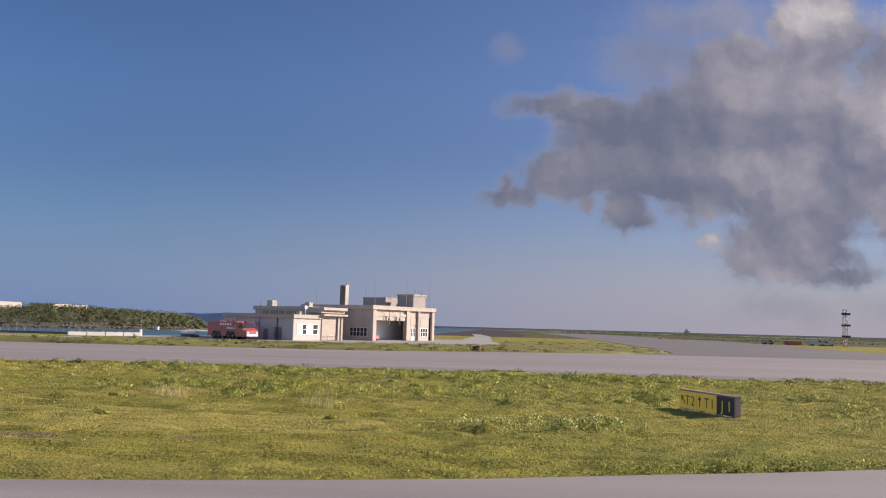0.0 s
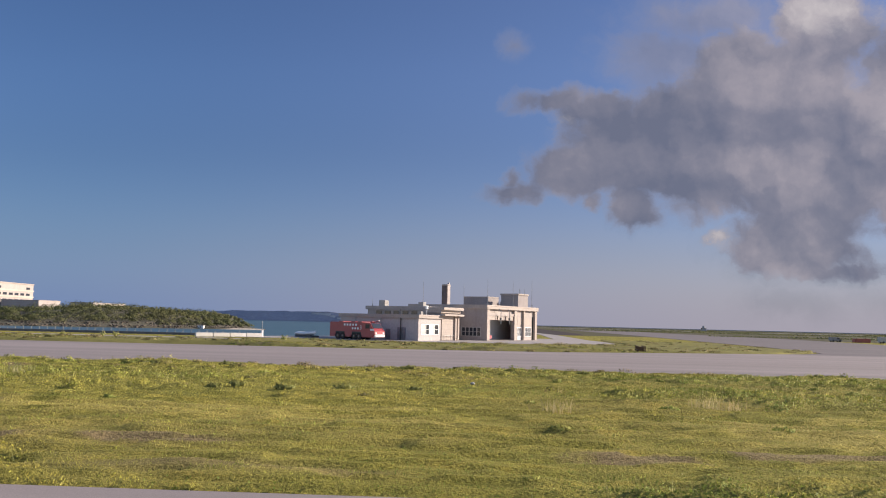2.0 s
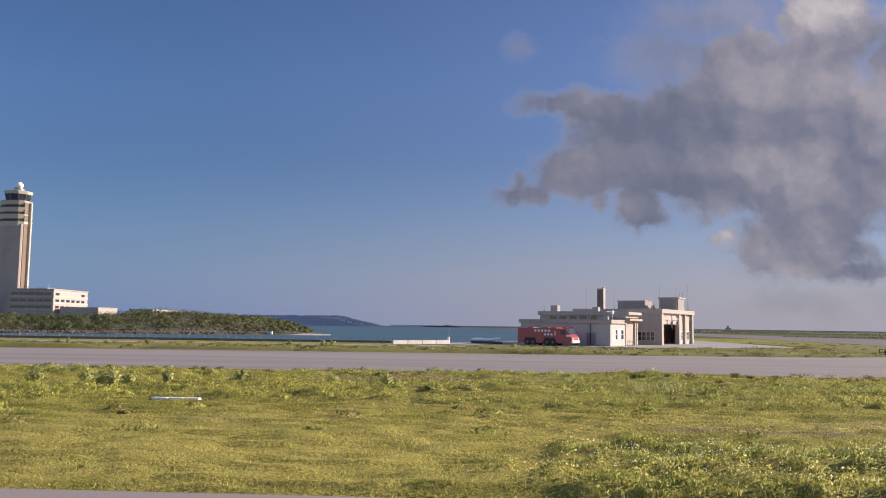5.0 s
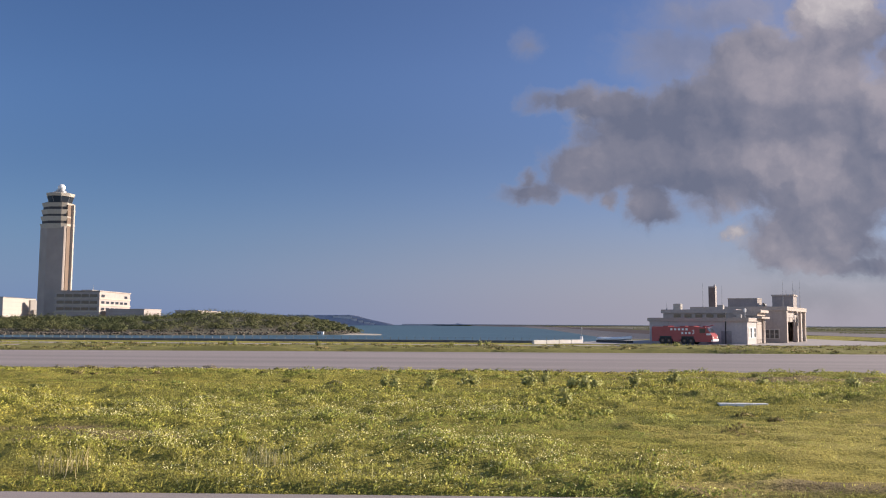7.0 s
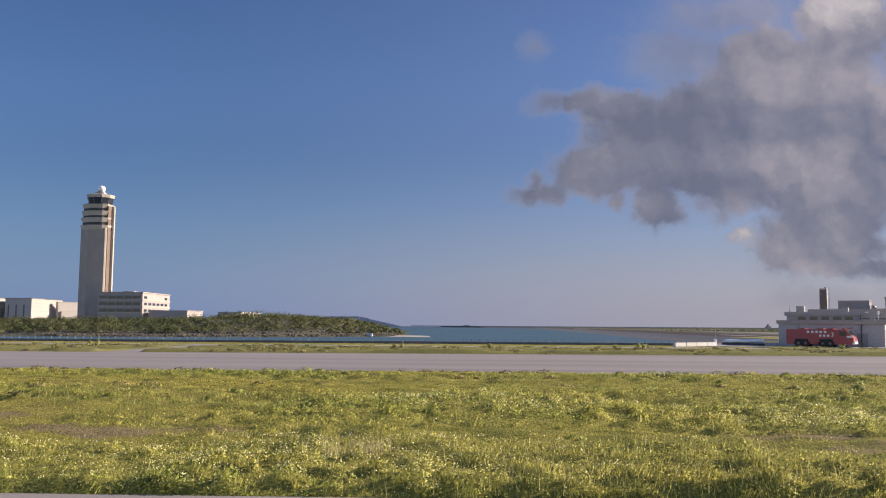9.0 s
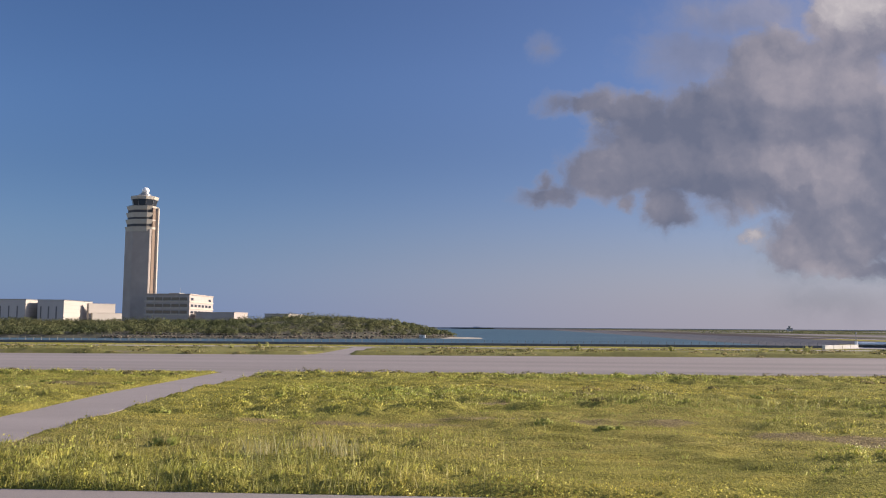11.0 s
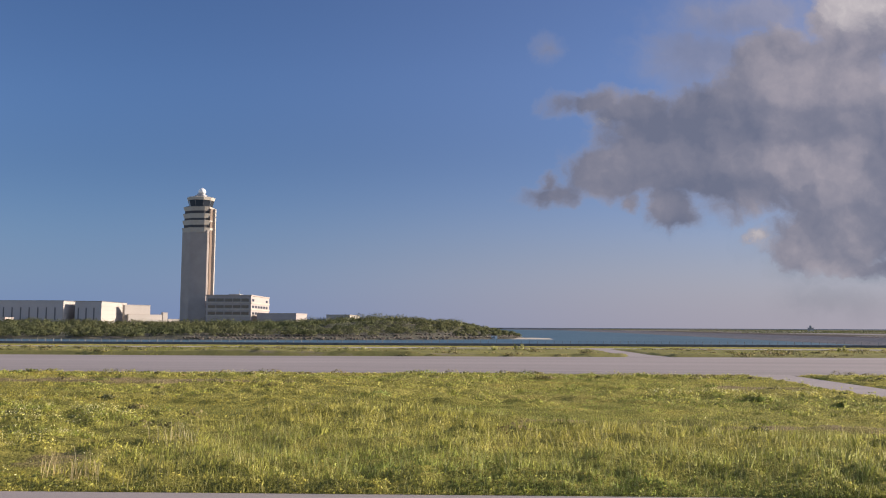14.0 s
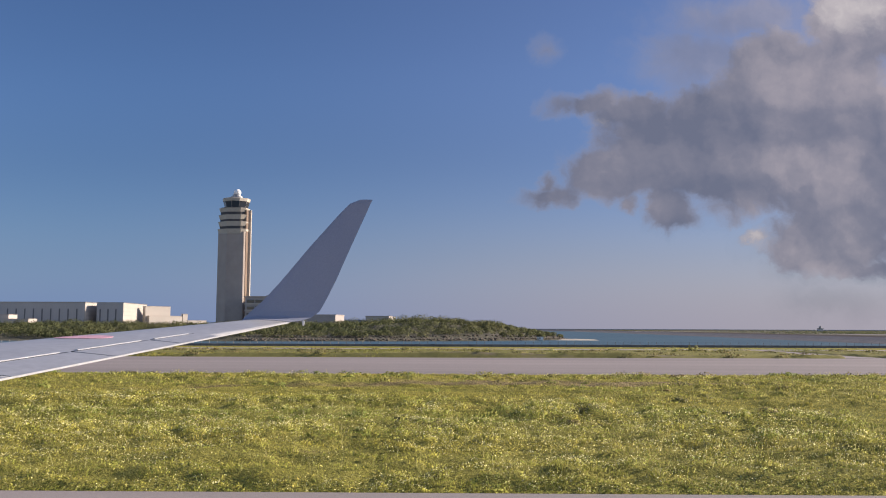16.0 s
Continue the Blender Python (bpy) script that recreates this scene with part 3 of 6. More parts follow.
    in_front = smooth(sep.outputs[2], 0.0, 0.30, 0.55, 0.0)
    col = mix(t, in_front, col, CLOUD_HAZE)
    col = mix(t, alpha_all, haze_col, col)
    alpha_all = math_node("MAXIMUM", alpha_all, haze)
    em = t.nodes.new("ShaderNodeEmission")
    t.links.new(col, em.inputs["Color"])
    # added filter: dims and blues the world sky, kept brighter as fill light
    tr = t.nodes.new("ShaderNodeBsdfTransparent")
    left = smooth(sep.outputs[0], -2.2, 0.6)
    tint = mix(t, left, (0.378, 0.494, 0.612), (0.478, 0.520, 0.614))
    belt = math_node("MULTIPLY", smooth(sep.outputs[2], 0.05, 0.35), smooth(sep.outputs[2], 0.7, 1.2, 1.0, 0.0))
    t.links.new(mix(t, belt, tint, mix(t, 1.0, tint, (0.86, 0.86, 0.87), "MULTIPLY")), tr.inputs["Color"])
    mx = t.nodes.new("ShaderNodeMixShader")
    out = t.nodes.new("ShaderNodeOutputMaterial")
    t.links.new(alpha_all, mx.inputs[0])
    t.links.new(tr.outputs[0], mx.inputs[1])
    t.links.new(em.outputs[0], mx.inputs[2])
    t.links.new(mx.outputs[0], out.inputs["Surface"])
    return m


bm = bmesh.new()
bm.faces.new([bm.verts.new(p) for p in ((-3600, 3800, SEA_Z), (3800, 3800, SEA_Z), (3800, 3800, 2600), (-3600, 3800, 2600))])
tagged(link_mesh("backdrop", bm, cloud_material()), "dark grey cumulus cloud bank in a blue sky", "cloud", kind="structure")

# ---- sea wall with its fence ----
xs = list(np.arange(-420, -72, 12)) + [-72]
wall_poly = [(x, wall_line(x) - 0.4) for x in xs] + [(x, wall_line(x) + 0.4) for x in xs[::-1]]
tagged(link_mesh("sea_wall", prism(wall_poly, -4.0, 0.42), M_SEAWALL), "low dark weathered concrete sea wall", "wall", kind="structure")

fence = thing("sea_fence", pose(0, 0, 0), "row of thin white posts with a wire on the sea wall", "fence", kind="structure")
post_me = None
for i in range(180):
    x = -372 + 1.66 * i
    if post_me is None:
        p = part("post", box(-0.045, 0.045, -0.045, 0.045, 0.40, 1.0, 0.01), M_CONCRETE, fence)
        post_me = p.data
    else:
        p = new("post", post_me)
        p.parent = fence
    p.location = (x, wall_line(x), 0)
part("wire", rod((-372, wall_line(-372), 0.95), (-74, wall_line(-74), 0.95), 0.008, n=6), M_STEEL, fence)


# ---- headland: a low wooded bank across the inlet ----
def sstep(a, b, v):
    q = np.clip((v - a) / (b - a), 0, 1)
    return q * q * (3 - 2 * q)


def shore_y(x):
    return np.interp(x, [-900, -430, -330, -262, -216, -188, -172, -163, -158], [372, 378, 386, 402, 428, 452, 468, 484, 505])


def head_height(x, y):
    inland = y - shore_y(x)
    top = np.interp(x, [-900, -420, -330, -304, -290, -264, -250, -232, -216, -203, -196, -186, -178, -168, -158], [7.0, 7.0, 7.2, 7.3, 8.2, 10.2, 10.8, 10.6, 9.4, 9.0, 6.8, 5.9, 4.6, 2.8, 1.2])
    rise = sstep(0, 4, inland) * 1.3 + sstep(9, 14, inland) * 1.4 + sstep(14, np.interp(x, [-330, -200], [95, 50]), inland) * np.maximum(top - 2.7, 0)
    back = sstep(0, 14, -161 - 0.42 * np.maximum(y - 505, 0) - x)
    rise = rise * back
    n = value_noise(x, y, 0.02, 4) - 0.5
    return SEA_Z - 0.6 + rise * (0.85 + 0.5 * n) + 0.6 * sstep(0, 3, inland) * sstep(-158, -164, x) * back


gx, gy = np.meshgrid(np.linspace(-900, -160, 150), np.linspace(360, 960, 90), indexing="ij")
gz = head_height(gx, gy)
idx = np.arange(gx.size).reshape(gx.shape)
quads = np.stack([idx[:-1, :-1], idx[1:, :-1], idx[1:, 1:], idx[:-1, 1:]], -1).reshape(-1, 4)
M_BANK = surface("headland_soil", (0.055, 0.052, 0.030), (0.095, 0.084, 0.050), 0.06, 0.95, fine=0.6, bumps=0.8, dist=0.8, stretch=(0.15, 0.15, 5), spots=(0.19, 0.16, 0.12))
head = soup("headland", np.stack([gx, gy, gz], -1).reshape(-1, 3), quads, [M_BANK])
tagged(head, "low headland bank of brown soil and scrub", "headland", kind="structure")
rng = np.random.default_rng(11)
vs, fs, ns, off = [], [], [], 0
n_shrub = 5400
sx = rng.uniform(-760, -162, n_shrub)
sy = shore_y(sx) + 2 + rng.random(n_shrub) ** 1.25 * 125
dens = value_noise(sx, sy, 0.03, 3)
for x, y, d in zip(sx, sy, dens):
    inl = y - shore_y(x)
    cz = float(head_height(np.array([x]), np.array([y]))[0])
    if inl < 16 and x > -262 and d < 0.56 or inl < 9 and d < 0.62 or x > -200 and inl < 10 or cz < -1.7:
        continue
    r = rng.uniform(1.0, 2.6) * (0.7 + 1.1 * value_noise(np.array([x]), np.array([y]), 0.09, 2)[0]) * (1.15 if x < -205 else 0.6)
    k = 46
    u = rng.normal(size=(k, 3))
    u /= np.linalg.norm(u, axis=1)[:, None]
    rad = r * rng.uniform(0.65, 1.05, k) * 1.25
    v, f = leaves(x + u[:, 0] * rad, y + u[:, 1] * rad, cz + r * 0.25 + np.abs(u[:, 2]) * rad * 0.75, rng.uniform(0.26, 0.50, k), rng)
    vs.append(v)
    fs.append(f + off)
    ns.append(np.repeat(np.stack([u[:, 0], u[:, 1], np.abs(u[:, 2]) + 0.2], 1) + rng.normal(size=(k, 3)) * 0.12, 4, 0))
    off += len(v)
tagged(soup("headland_scrub", np.concatenate(vs), np.concatenate(fs), [M_SHRUB], normals=np.concatenate(ns)), "dense dark green coastal shrubs covering the headland", "shrubs", kind="stuff")

# boulders along the water and on the bare bank
bm = None
vs, fs, off = [], [], 0
ball = bmesh.new()
bmesh.ops.create_icosphere(ball, subdivisions=1, radius=1.0)
bv = np.array([tuple(v.co) for v in ball.verts])
bf = np.array([[v.index for v in f.verts] for f in ball.faces])
ball.free()
for k in range(1700):
    x = rng.uniform(-330, -160)
    y = float(shore_y(x)) + rng.random() ** 2 * 16 - 0.5
    r = rng.uniform(0.2, 0.7)
    v = bv * (1 + 0.35 * (rng.random((len(bv), 1)) - 0.5)) * r * np.array([1.4, 1.0, 0.7])
    vs.append(v + np.array([x, y, float(head_height(np.array([x]), np.array([y]))[0])]))
    fs.append(bf + off)
    off += len(bv)
M_ROCK = surface("shore_rock", (0.085, 0.068, 0.050), (0.19, 0.155, 0.115), 0.25, 0.95, fine=2.0, bumps=0.6, dist=0.1)
tagged(soup("shore_rocks", np.concatenate(vs), np.concatenate(fs), [M_ROCK]), "brown and grey rocks along the headland shore", "rocks", kind="stuff")

# sandy spit at the tip of the headland
def ledge(name, x0, x1, y0, z0, deep, up, label):
    bm = bmesh.new()
    low = [bm.verts.new((x0 + (x1 - x0) * k / 8, y0 + 0.8 * math.sin(k * 1.9), z0)) for k in range(9)]
    top = [bm.verts.new((x0 + (x1 - x0) * (0.06 + 0.88 * k / 8), y0 + deep, z0 + up * (0.6 + 0.4 * math.sin(0.4 + k * 0.33)))) for k in range(9)]
    back = [bm.verts.new((v.co.x, v.co.y + 2.0, z0 - 1.0)) for v in top]
    foot = [bm.verts.new((v.co.x, v.co.y, z0 - 1.0)) for v in low]
    for a, b in ((foot, low), (low, top), (top, back)):
        for k in range(8):
            bm.faces.new((a[k], a[k + 1], b[k + 1], b[k]))
    tagged(link_mesh(name, bm, M_SAND), label, "beach", kind="structure")


ledge("beach", -180, -151, 462.0, SEA_Z - 0.05, 14, 0.75, "thin spit of pale sand at the headland tip")

# far hill beyond the inlet, with small pale houses
RIDGE_X, RIDGE_Z = [-1300, -980, -760, -648, -628, -590, -545, -512, -490], [26, 34, 36, 36, 29, 20, 10, 3, -1]
hx, hy = np.meshgrid(np.linspace(-1300, -480, 110), np.linspace(3120, 3500, 24), indexing="ij")
hz = SEA_Z - 1 + np.interp(hx, RIDGE_X, RIDGE_Z) * sstep(3120, 3260, hy) * (0.86 + 0.34 * value_noise(hx, hy, 0.022, 4))
idx = np.arange(hx.size).reshape(hx.shape)
quads = np.stack([idx[:-1, :-1], idx[1:, :-1], idx[1:, 1:], idx[:-1, 1:]], -1).reshape(-1, 4)
tagged(soup("far_hill", np.stack([hx, hy, hz], -1).reshape(-1, 3), quads, [M_HAZED_LAND], True), "distant wooded coastal hill with slate haze put into its colour", "hill", kind="structure")
gx, gy = np.meshgrid(np.linspace(-300, -180, 24), np.linspace(3380, 3440, 8), indexing="ij")
gz = SEA_Z - 1 + 8.5 * np.exp(-((gx + 240) / 26) ** 2) * sstep(3380, 3410, gy) * (0.7 + 0.6 * value_noise(gx, gy, 0.05, 3))
idx = np.arange(gx.size).reshape(gx.shape)
quads = np.stack([idx[:-1, :-1], idx[1:, :-1], idx[1:, 1:], idx[:-1, 1:]], -1).reshape(-1, 4)
tagged(soup("far_islet", np.stack([gx, gy, gz], -1).reshape(-1, 3), quads, [M_HAZED_LAND], True), "low dark islet on the sea horizon", "islet", kind="structure")

for k, (x, y, w, h) in enumerate(((-690, 3215, 40, 9), (-655, 3212, 34, 10), (-628, 3205, 20, 8), (-600, 3195, 16, 7), (-575, 3185, 18, 6), (-552, 3175, 14, 5))):
    z = SEA_Z - 1 + float(np.interp(x, RIDGE_X, RIDGE_Z) * sstep(3120, 3260, y - 6))
    fh = thing("far_house", pose(x, y, z), "small grey house on the distant hill", "house", "houses on the far hill")
    part("wall", box(-w / 2, w / 2, -6, 6, -4, h, 0.2), M_HOUSE, fh)
    part("roof", box(-w / 2 - 0.6, w / 2 + 0.6, -6.6, 6.6, h, h + 1.2, 0.2), M_STEEL, fh)

# ---- grass of the near field ----
rng = np.random.default_rng(3)


def near_line(x):
    return near_edge(x)


def field_places(n, x0, x1, power):
    x = rng.uniform(x0, x1, n)
    a, b = near_line(x) + 0.1, grass_far(x) - 0.2
    y = a + (b - a) * rng.random(n) ** power
    ok = (np.abs(x - path_mid(y)) > 1.95) & (b > a)
    return x[ok], y[ok]


def spots(x, y, places, ragged=0.7):
    """1 inside the given ovals (x, y, half length, half depth), 0 outside, with ragged edges."""
    wob = ragged * (value_noise(x * 0.7 + 90, y + 15, 0.5, 3) - 0.5) * 2
    out = np.zeros_like(x)
    for cx, cy, rx, ry in places:
        near = np.abs(x - cx) < rx * 1.8
        d = np.hypot((x[near] - cx) / rx, (y[near] - cy) / ry) + wob[near]
        out[near] = np.maximum(out[near], sstep(1.12, 0.88, d))
    return out


LUSH = [(-147, 42, 8, 4), (1.5, 31, 4.5, 1.8), (-50, 20.5, 13, 3.6), (-56, 24.5, 6, 3.6), (-4, 45, 13, 5), (0, 59, 18, 4), (-56, 40, 12, 1.6), (-92, 22, 10, 5), (-98, 33, 14, 6), (-86, 38, 5, 3.5), (-77, 44.5, 10, 2.6), (-120, 21, 14, 3.6), (-116, 36, 10, 5), (-206, 24, 9.5, 11), (-228, 26, 16, 13), (-169.5, 37, 8, 5), (-150, 36, 6, 5), (-18.5, 19.3, 4, 0.8), (-26, 62, 6, 1.2)]
MOWN = [(-71, 29, 10.5, 7.5), (-67, 20, 9, 4), (-79, 19.5, 6, 2.6), (-38, 34, 16, 7), (-22, 27, 15, 6)]
WORN = [(-146, 30.5, 4.5, 0.7), (-139, 31.5, 5, 0.7), (-141, 37, 3.5, 0.6), (-42.3, 25.1, 5.0, 1.1), (-35.4, 25.5, 2.6, 0.7), (-47.0, 26.5, 3.0, 0.7), (-47.5, 33, 2.6, 1.5), (-15.3, 25.3, 2.6, 0.8), (-9.1, 26.1, 0.9, 0.5), (-21, 24.2, 2.2, 0.8), (-127.3, 28, 4.2, 1.1), (-101, 26, 2.6, 0.9), (-104, 28, 3, 0.8), (-171, 28.3, 7, 0.7), (-166.7, 47.3, 2.8, 1.5), (-195.9, 19.2, 1.5, 1.3), (-185.8, 33.5, 1.8, 0.9), (-178.4, 29.5, 4.2, 0.7), (-80.6, 19.6, 4, 0.8), (-52.6, 30, 4, 0.8)]


PARCHED = [(-69, 25, 13, 10), (-36, 33, 9, 3), (-52, 33, 7, 2), (-10, 30, 8, 4)]


def mow_line(x):
    """The straight edge to which the field was last mown."""
    return np.interp(x, [-95, -87, -66, -48, -30, -12, -6, 8], [37.6, 37.8, 38.8, 40.2, 41.6, 43.7, 45.2, 47.0])


def mown(x, y):
    run = sstep(-84, -79, x + 9 * (value_noise(x, y, 0.12, 3) - 0.5) + 0.35 * (y - 30)) * sstep(8, 0, x)
    return np.maximum(run * sstep(0.22, -0.22, y - mow_line(x)), spots(x, y, MOWN))


BLOOM = [(1.5, 31, 4.5, 1.8), (-55, 23, 8, 4.2), (-46, 21, 6, 2), (-92, 23, 9, 5), (-97, 33, 10, 4), (-121, 22, 10, 4), (-114, 36, 8, 3), (-206, 24, 9, 10), (-228, 26, 15, 12), (-200, 55, 5, 1.5), (-170, 41, 5, 1.2)]


def rank(x, y):
    """The stretches of high grass beside the path and along the field."""
    top = np.interp(x, [-196, -188, -182, -172, -163], [30, 34, 30, 26.5, 24.5]) + 3 * (value_noise(x, y * 0.3, 0.3, 2) - 0.5)
    a = sstep(-194.5, -192, x) * sstep(-162, -163.5, x) * sstep(0.6, -0.6, y - top)
    b = sstep(-117, -113, x) * sstep(-104, -108, x) * sstep(27, 24, y) * 0.55
    c = sstep(-158, -155, x) * sstep(-138, -146, x) * sstep(30, 22, y) * 0.75
    d = 0.6 * spots(x, y, [(-131, 38, 6, 3), (-53.8, 48, 3.2, 2.2)])
    return np.clip(a + b + c + d, 0, 1) * (1 - spots(x, y, WORN))


def patchy(x, y):
    """Low lawn (0) to high growth (1): how rank the field is along its length, broken into patches; a fringe at the pavement."""
    t = value_noise(x * 0.42, y, 0.10, 4)
    bias = np.interp(x, [-262, -197, -189, -166, -150, -130, -78, -64, -30, 12], [0.08, 0.08, -0.02, -0.03, -0.01, 0.02, 0.03, -0.11, -0.14, -0.03])
    wide = np.interp(x, [-196, -160, -66, -36, -28], [1.0, 1.0, 0.9, 0.9, 0.6])
    fringe = sstep(1.25, 0.6, (y - near_line(x)) / wide) * sstep(0.28, 0.48, value_noise(x + 11, y * 0.2, 0.09, 3))
    edge = sstep(2.6, 2.1, np.abs(x - path_mid(y))) * sstep(0.35, 0.55, value_noise(x, y, 0.5, 2))
    low = 1 - np.maximum(mown(x, y), spots(x, y, WORN))
    off = y - mow_line(x)
    ridge = sstep(-88, -84, x) * sstep(6, 0, x) * sstep(0.0, 0.35, off) * sstep(3.4, 0.9, off) * (0.35 + 0.65 * sstep(0.36, 0.52, value_noise(x, y * 0.25, 0.16, 3)))
    return np.clip(sstep(0.515, 0.57, t + bias) * low * 0.8 + rank(x, y) + fringe * (0.1 + 0.9 * low) * np.interp(x, [-34, -26], [1.0, 0.2]) + edge + ridge + spots(x, y, LUSH, 0.5) * (1 - spots(x, y, WORN)), 0, 1)


def tussock(x, y):
    """Tufts a step or two across, with hollows between them."""
    a = sstep(0.40, 0.62, value_noise(x * 0.8 + 300, y + 50, 1.9, 2))
    b = sstep(0.36, 0.66, value_noise(x * 0.6 + 40, y + 9, 0.28, 2))
    return a * (0.35 + 0.65 * b)


def rim(x, y):
    """How much lower the growth is beside the far taxiway, and along some of the near pavement."""
    far = np.interp(x, [-86, -62], [0.6, 0.0]) * sstep(9.0, 0.5, grass_far(x) - y)
    near = np.interp(x, [-176, -166, -32, -27, -10, -6], [0.5, 0.0, 0.0, 0.6, 0.6, 0.0]) * sstep(1.8, 0.2, y - near_line(x))
    return 1 - np.maximum(far, near)


def heave(x, y):
    """Height of the uneven ground under the grass."""
    e = sstep(0, 0.6, y - near_line(x)) * sstep(0, 1.0, grass_far(x) - y) * sstep(1.85, 2.4, np.abs(x - path_mid(y)))
    even = 1 - 0.7 * mown(x, y)
    ripple = sstep(0.42, 0.62, value_noise(x * 0.32 + 9, y + 3, 2.0, 2))
    hummock = sstep(0.36, 0.70, value_noise(x * 0.55 + 5, y + 80, 0.85, 3)) * (0.4 + 0.6 * sstep(0.35, 0.6, value_noise(x * 0.5 + 20, y, 0.16, 2)))
    return dip(x, y) - 0.02 + e * rim(x, y) * (0.02 + patchy(x, y) * (0.05 + 0.17 * tussock(x, y)) + 0.34 * (value_noise(x * 0.5, y, 0.33, 4) - 0.42) + 0.17 * even * hummock + ripple * (0.06 + 0.075 * mown(x, y)))


def bareness(x, y):
    """Worn places with open soil."""
    e = sstep(0.8, 3.0, y - near_line(x))
    loose = sstep(0.66, 0.72, value_noise(x * 0.35 + 70, y + 33, 0.11, 4)) * (1 - patchy(x, y)) * e * sstep(-2, -12, x)
    return np.maximum(loose, spots(x, y, WORN) * (0.45 + 0.55 * sstep(0.3, 0.55, value_noise(x * 0.6, y, 1.1, 3)))) * (1 - rank(x, y))


NX, NY, BIAS = 1200, 210, 1.25
rx, ry = np.meshgrid(np.linspace(-275, 50, NX), np.linspace(0, 1, NY) ** BIAS, indexing="ij")
ya, yb = near_line(rx) + 0.02, grass_far(rx) - 0.02
ry = ya + (yb - ya) * ry
rz = np.where(np.abs(rx - path_mid(ry)) < 1.45, dip(rx, ry) - 0.09, heave(rx, ry))
idx = np.arange(rx.size).reshape(rx.shape)
quads = np.stack([idx[:-1, :-1], idx[1:, :-1], idx[1:, 1:], idx[:-1, 1:]], -1).reshape(-1, 4)
quads = quads[(yb - ya)[:-1, :-1].ravel() > 0.5]
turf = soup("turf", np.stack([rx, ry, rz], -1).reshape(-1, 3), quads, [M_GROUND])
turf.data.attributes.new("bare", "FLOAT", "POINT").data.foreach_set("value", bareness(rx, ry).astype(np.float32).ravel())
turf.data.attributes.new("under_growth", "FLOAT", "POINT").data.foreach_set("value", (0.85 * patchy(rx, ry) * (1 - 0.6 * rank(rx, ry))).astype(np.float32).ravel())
turf.data.attributes.new("dry", "FLOAT", "POINT").data.foreach_set("value", (0.5 * spots(rx, ry, PARCHED, 0.9)).astype(np.float32).ravel())
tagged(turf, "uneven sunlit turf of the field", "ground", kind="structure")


RN = np.stack([-np.gradient(rz, axis=0) / np.gradient(rx, axis=0), -np.gradient(rz, axis=1) / np.gradient(ry, axis=1), np.ones_like(rz)], -1)
RN = np.clip(RN, -1.2, 1.2)


def on_turf(g, x, y):
    """A value of the turf's grid at any place."""
    a, b = near_line(x) + 0.02, grass_far(x) - 0.02
    u = np.clip((x + 275) / 325 * (NX - 1), 0, NX - 1.001)
    v = np.clip(np.clip((y - a) / (b - a), 0, 1) ** (1 / BIAS) * (NY - 1), 0, NY - 1.001)
    i, j = u.astype(int), v.astype(int)
    p, q = u - i, v - j
    if g.ndim == 3:
        p, q = p[:, None], q[:, None]
    return (g[i, j] * (1 - p) + g[i + 1, j] * p) * (1 - q) + (g[i, j + 1] * (1 - p) + g[i + 1, j + 1] * p) * q


def lie(x, y):
    return on_turf(rz, x, y) - 0.015


def turned(x, y, loose):
    """The way that low growth turns to the light: off the ground under it, and a little at random."""
    return on_turf(RN, x, y) + rng.normal(size=(len(x), 3)) * loose


# short lawn
x, y = field_places(420000, -262, 48, 1.5)
keep = rng.random(len(x)) > bareness(x, y) * 0.72
x, y = x[keep], y[keep]
far = np.clip((y - 15) / 48, 0, 1)
h = rng.uniform(0.03, 0.10, len(x)) * (1 + 0.5 * far)
w = rng.uniform(0.012, 0.026, len(x)) * (1 + 2.0 * far)
fresh = x + 14 * (value_noise(x * 0.5, y, 0.08, 3) - 0.5) > -26
parched = ~fresh & (rng.random(len(x)) < spots(x, y, PARCHED, 0.9) * 0.85)
lean = rng.uniform(0.4, 1.2, len(x))
for pick, mat, label in ((parched, M_LAWN_DRY, "short parched yellow field grass"), (~fresh & ~parched, M_LAWN, "short yellow-green field grass in patches"), (fresh, M_LAWN_GREEN, "short fresh green field grass")):
    tagged(blades("lawn_grass", x[pick], y[pick], lie(x[pick], y[pick]), h[pick], w[pick], lean[pick], mat, rng, plain=True, turn=turned(x[pick], y[pick], 0.16)), label, "grass", kind="stuff")

# high growth: tufts of blades that lean outwards
tx, ty = field_places(26000, -262, 48, 1.35)
grow = patchy(tx, ty) * (0.35 + 0.65 * tussock(tx, ty)) + 0.06
keep = rng.random(len(tx)) < grow * (1 - 0.9 * bareness(tx, ty))
tx, ty, grow = tx[keep], ty[keep], grow[keep]
per = 15
rad = rng.uniform(0.10, 0.38, len(tx)) * (1 + 0.8 * np.clip((ty - 15) / 48, 0, 1))
tall = rng.uniform(0.12, 0.30, len(tx)) * (0.6 + 0.6 * grow) + 0.10 * rank(tx, ty) * rng.random(len(tx))
tall *= rim(tx, ty)
ang = rng.random((len(tx), per)) * 2 * np.pi
dist = np.sqrt(rng.random((len(tx), per))) * rad[:, None]
x = (tx[:, None] + np.cos(ang) * dist * 1.25).ravel()
y = (ty[:, None] + np.sin(ang) * dist).ravel()
h = (tall[:, None] * rng.uniform(0.45, 1.1, ang.shape) * (1.05 - 0.6 * dist / 0.6)).ravel()
ok = (y > near_line(x) + 0.03) & (y < grass_far(x) - 0.1) & (np.abs(x - path_mid(y)) > 1.75)
far = np.clip((y - 15) / 48, 0, 1)
w = rng.uniform(0.018, 0.036, len(x)) * (1 + 1.4 * far)
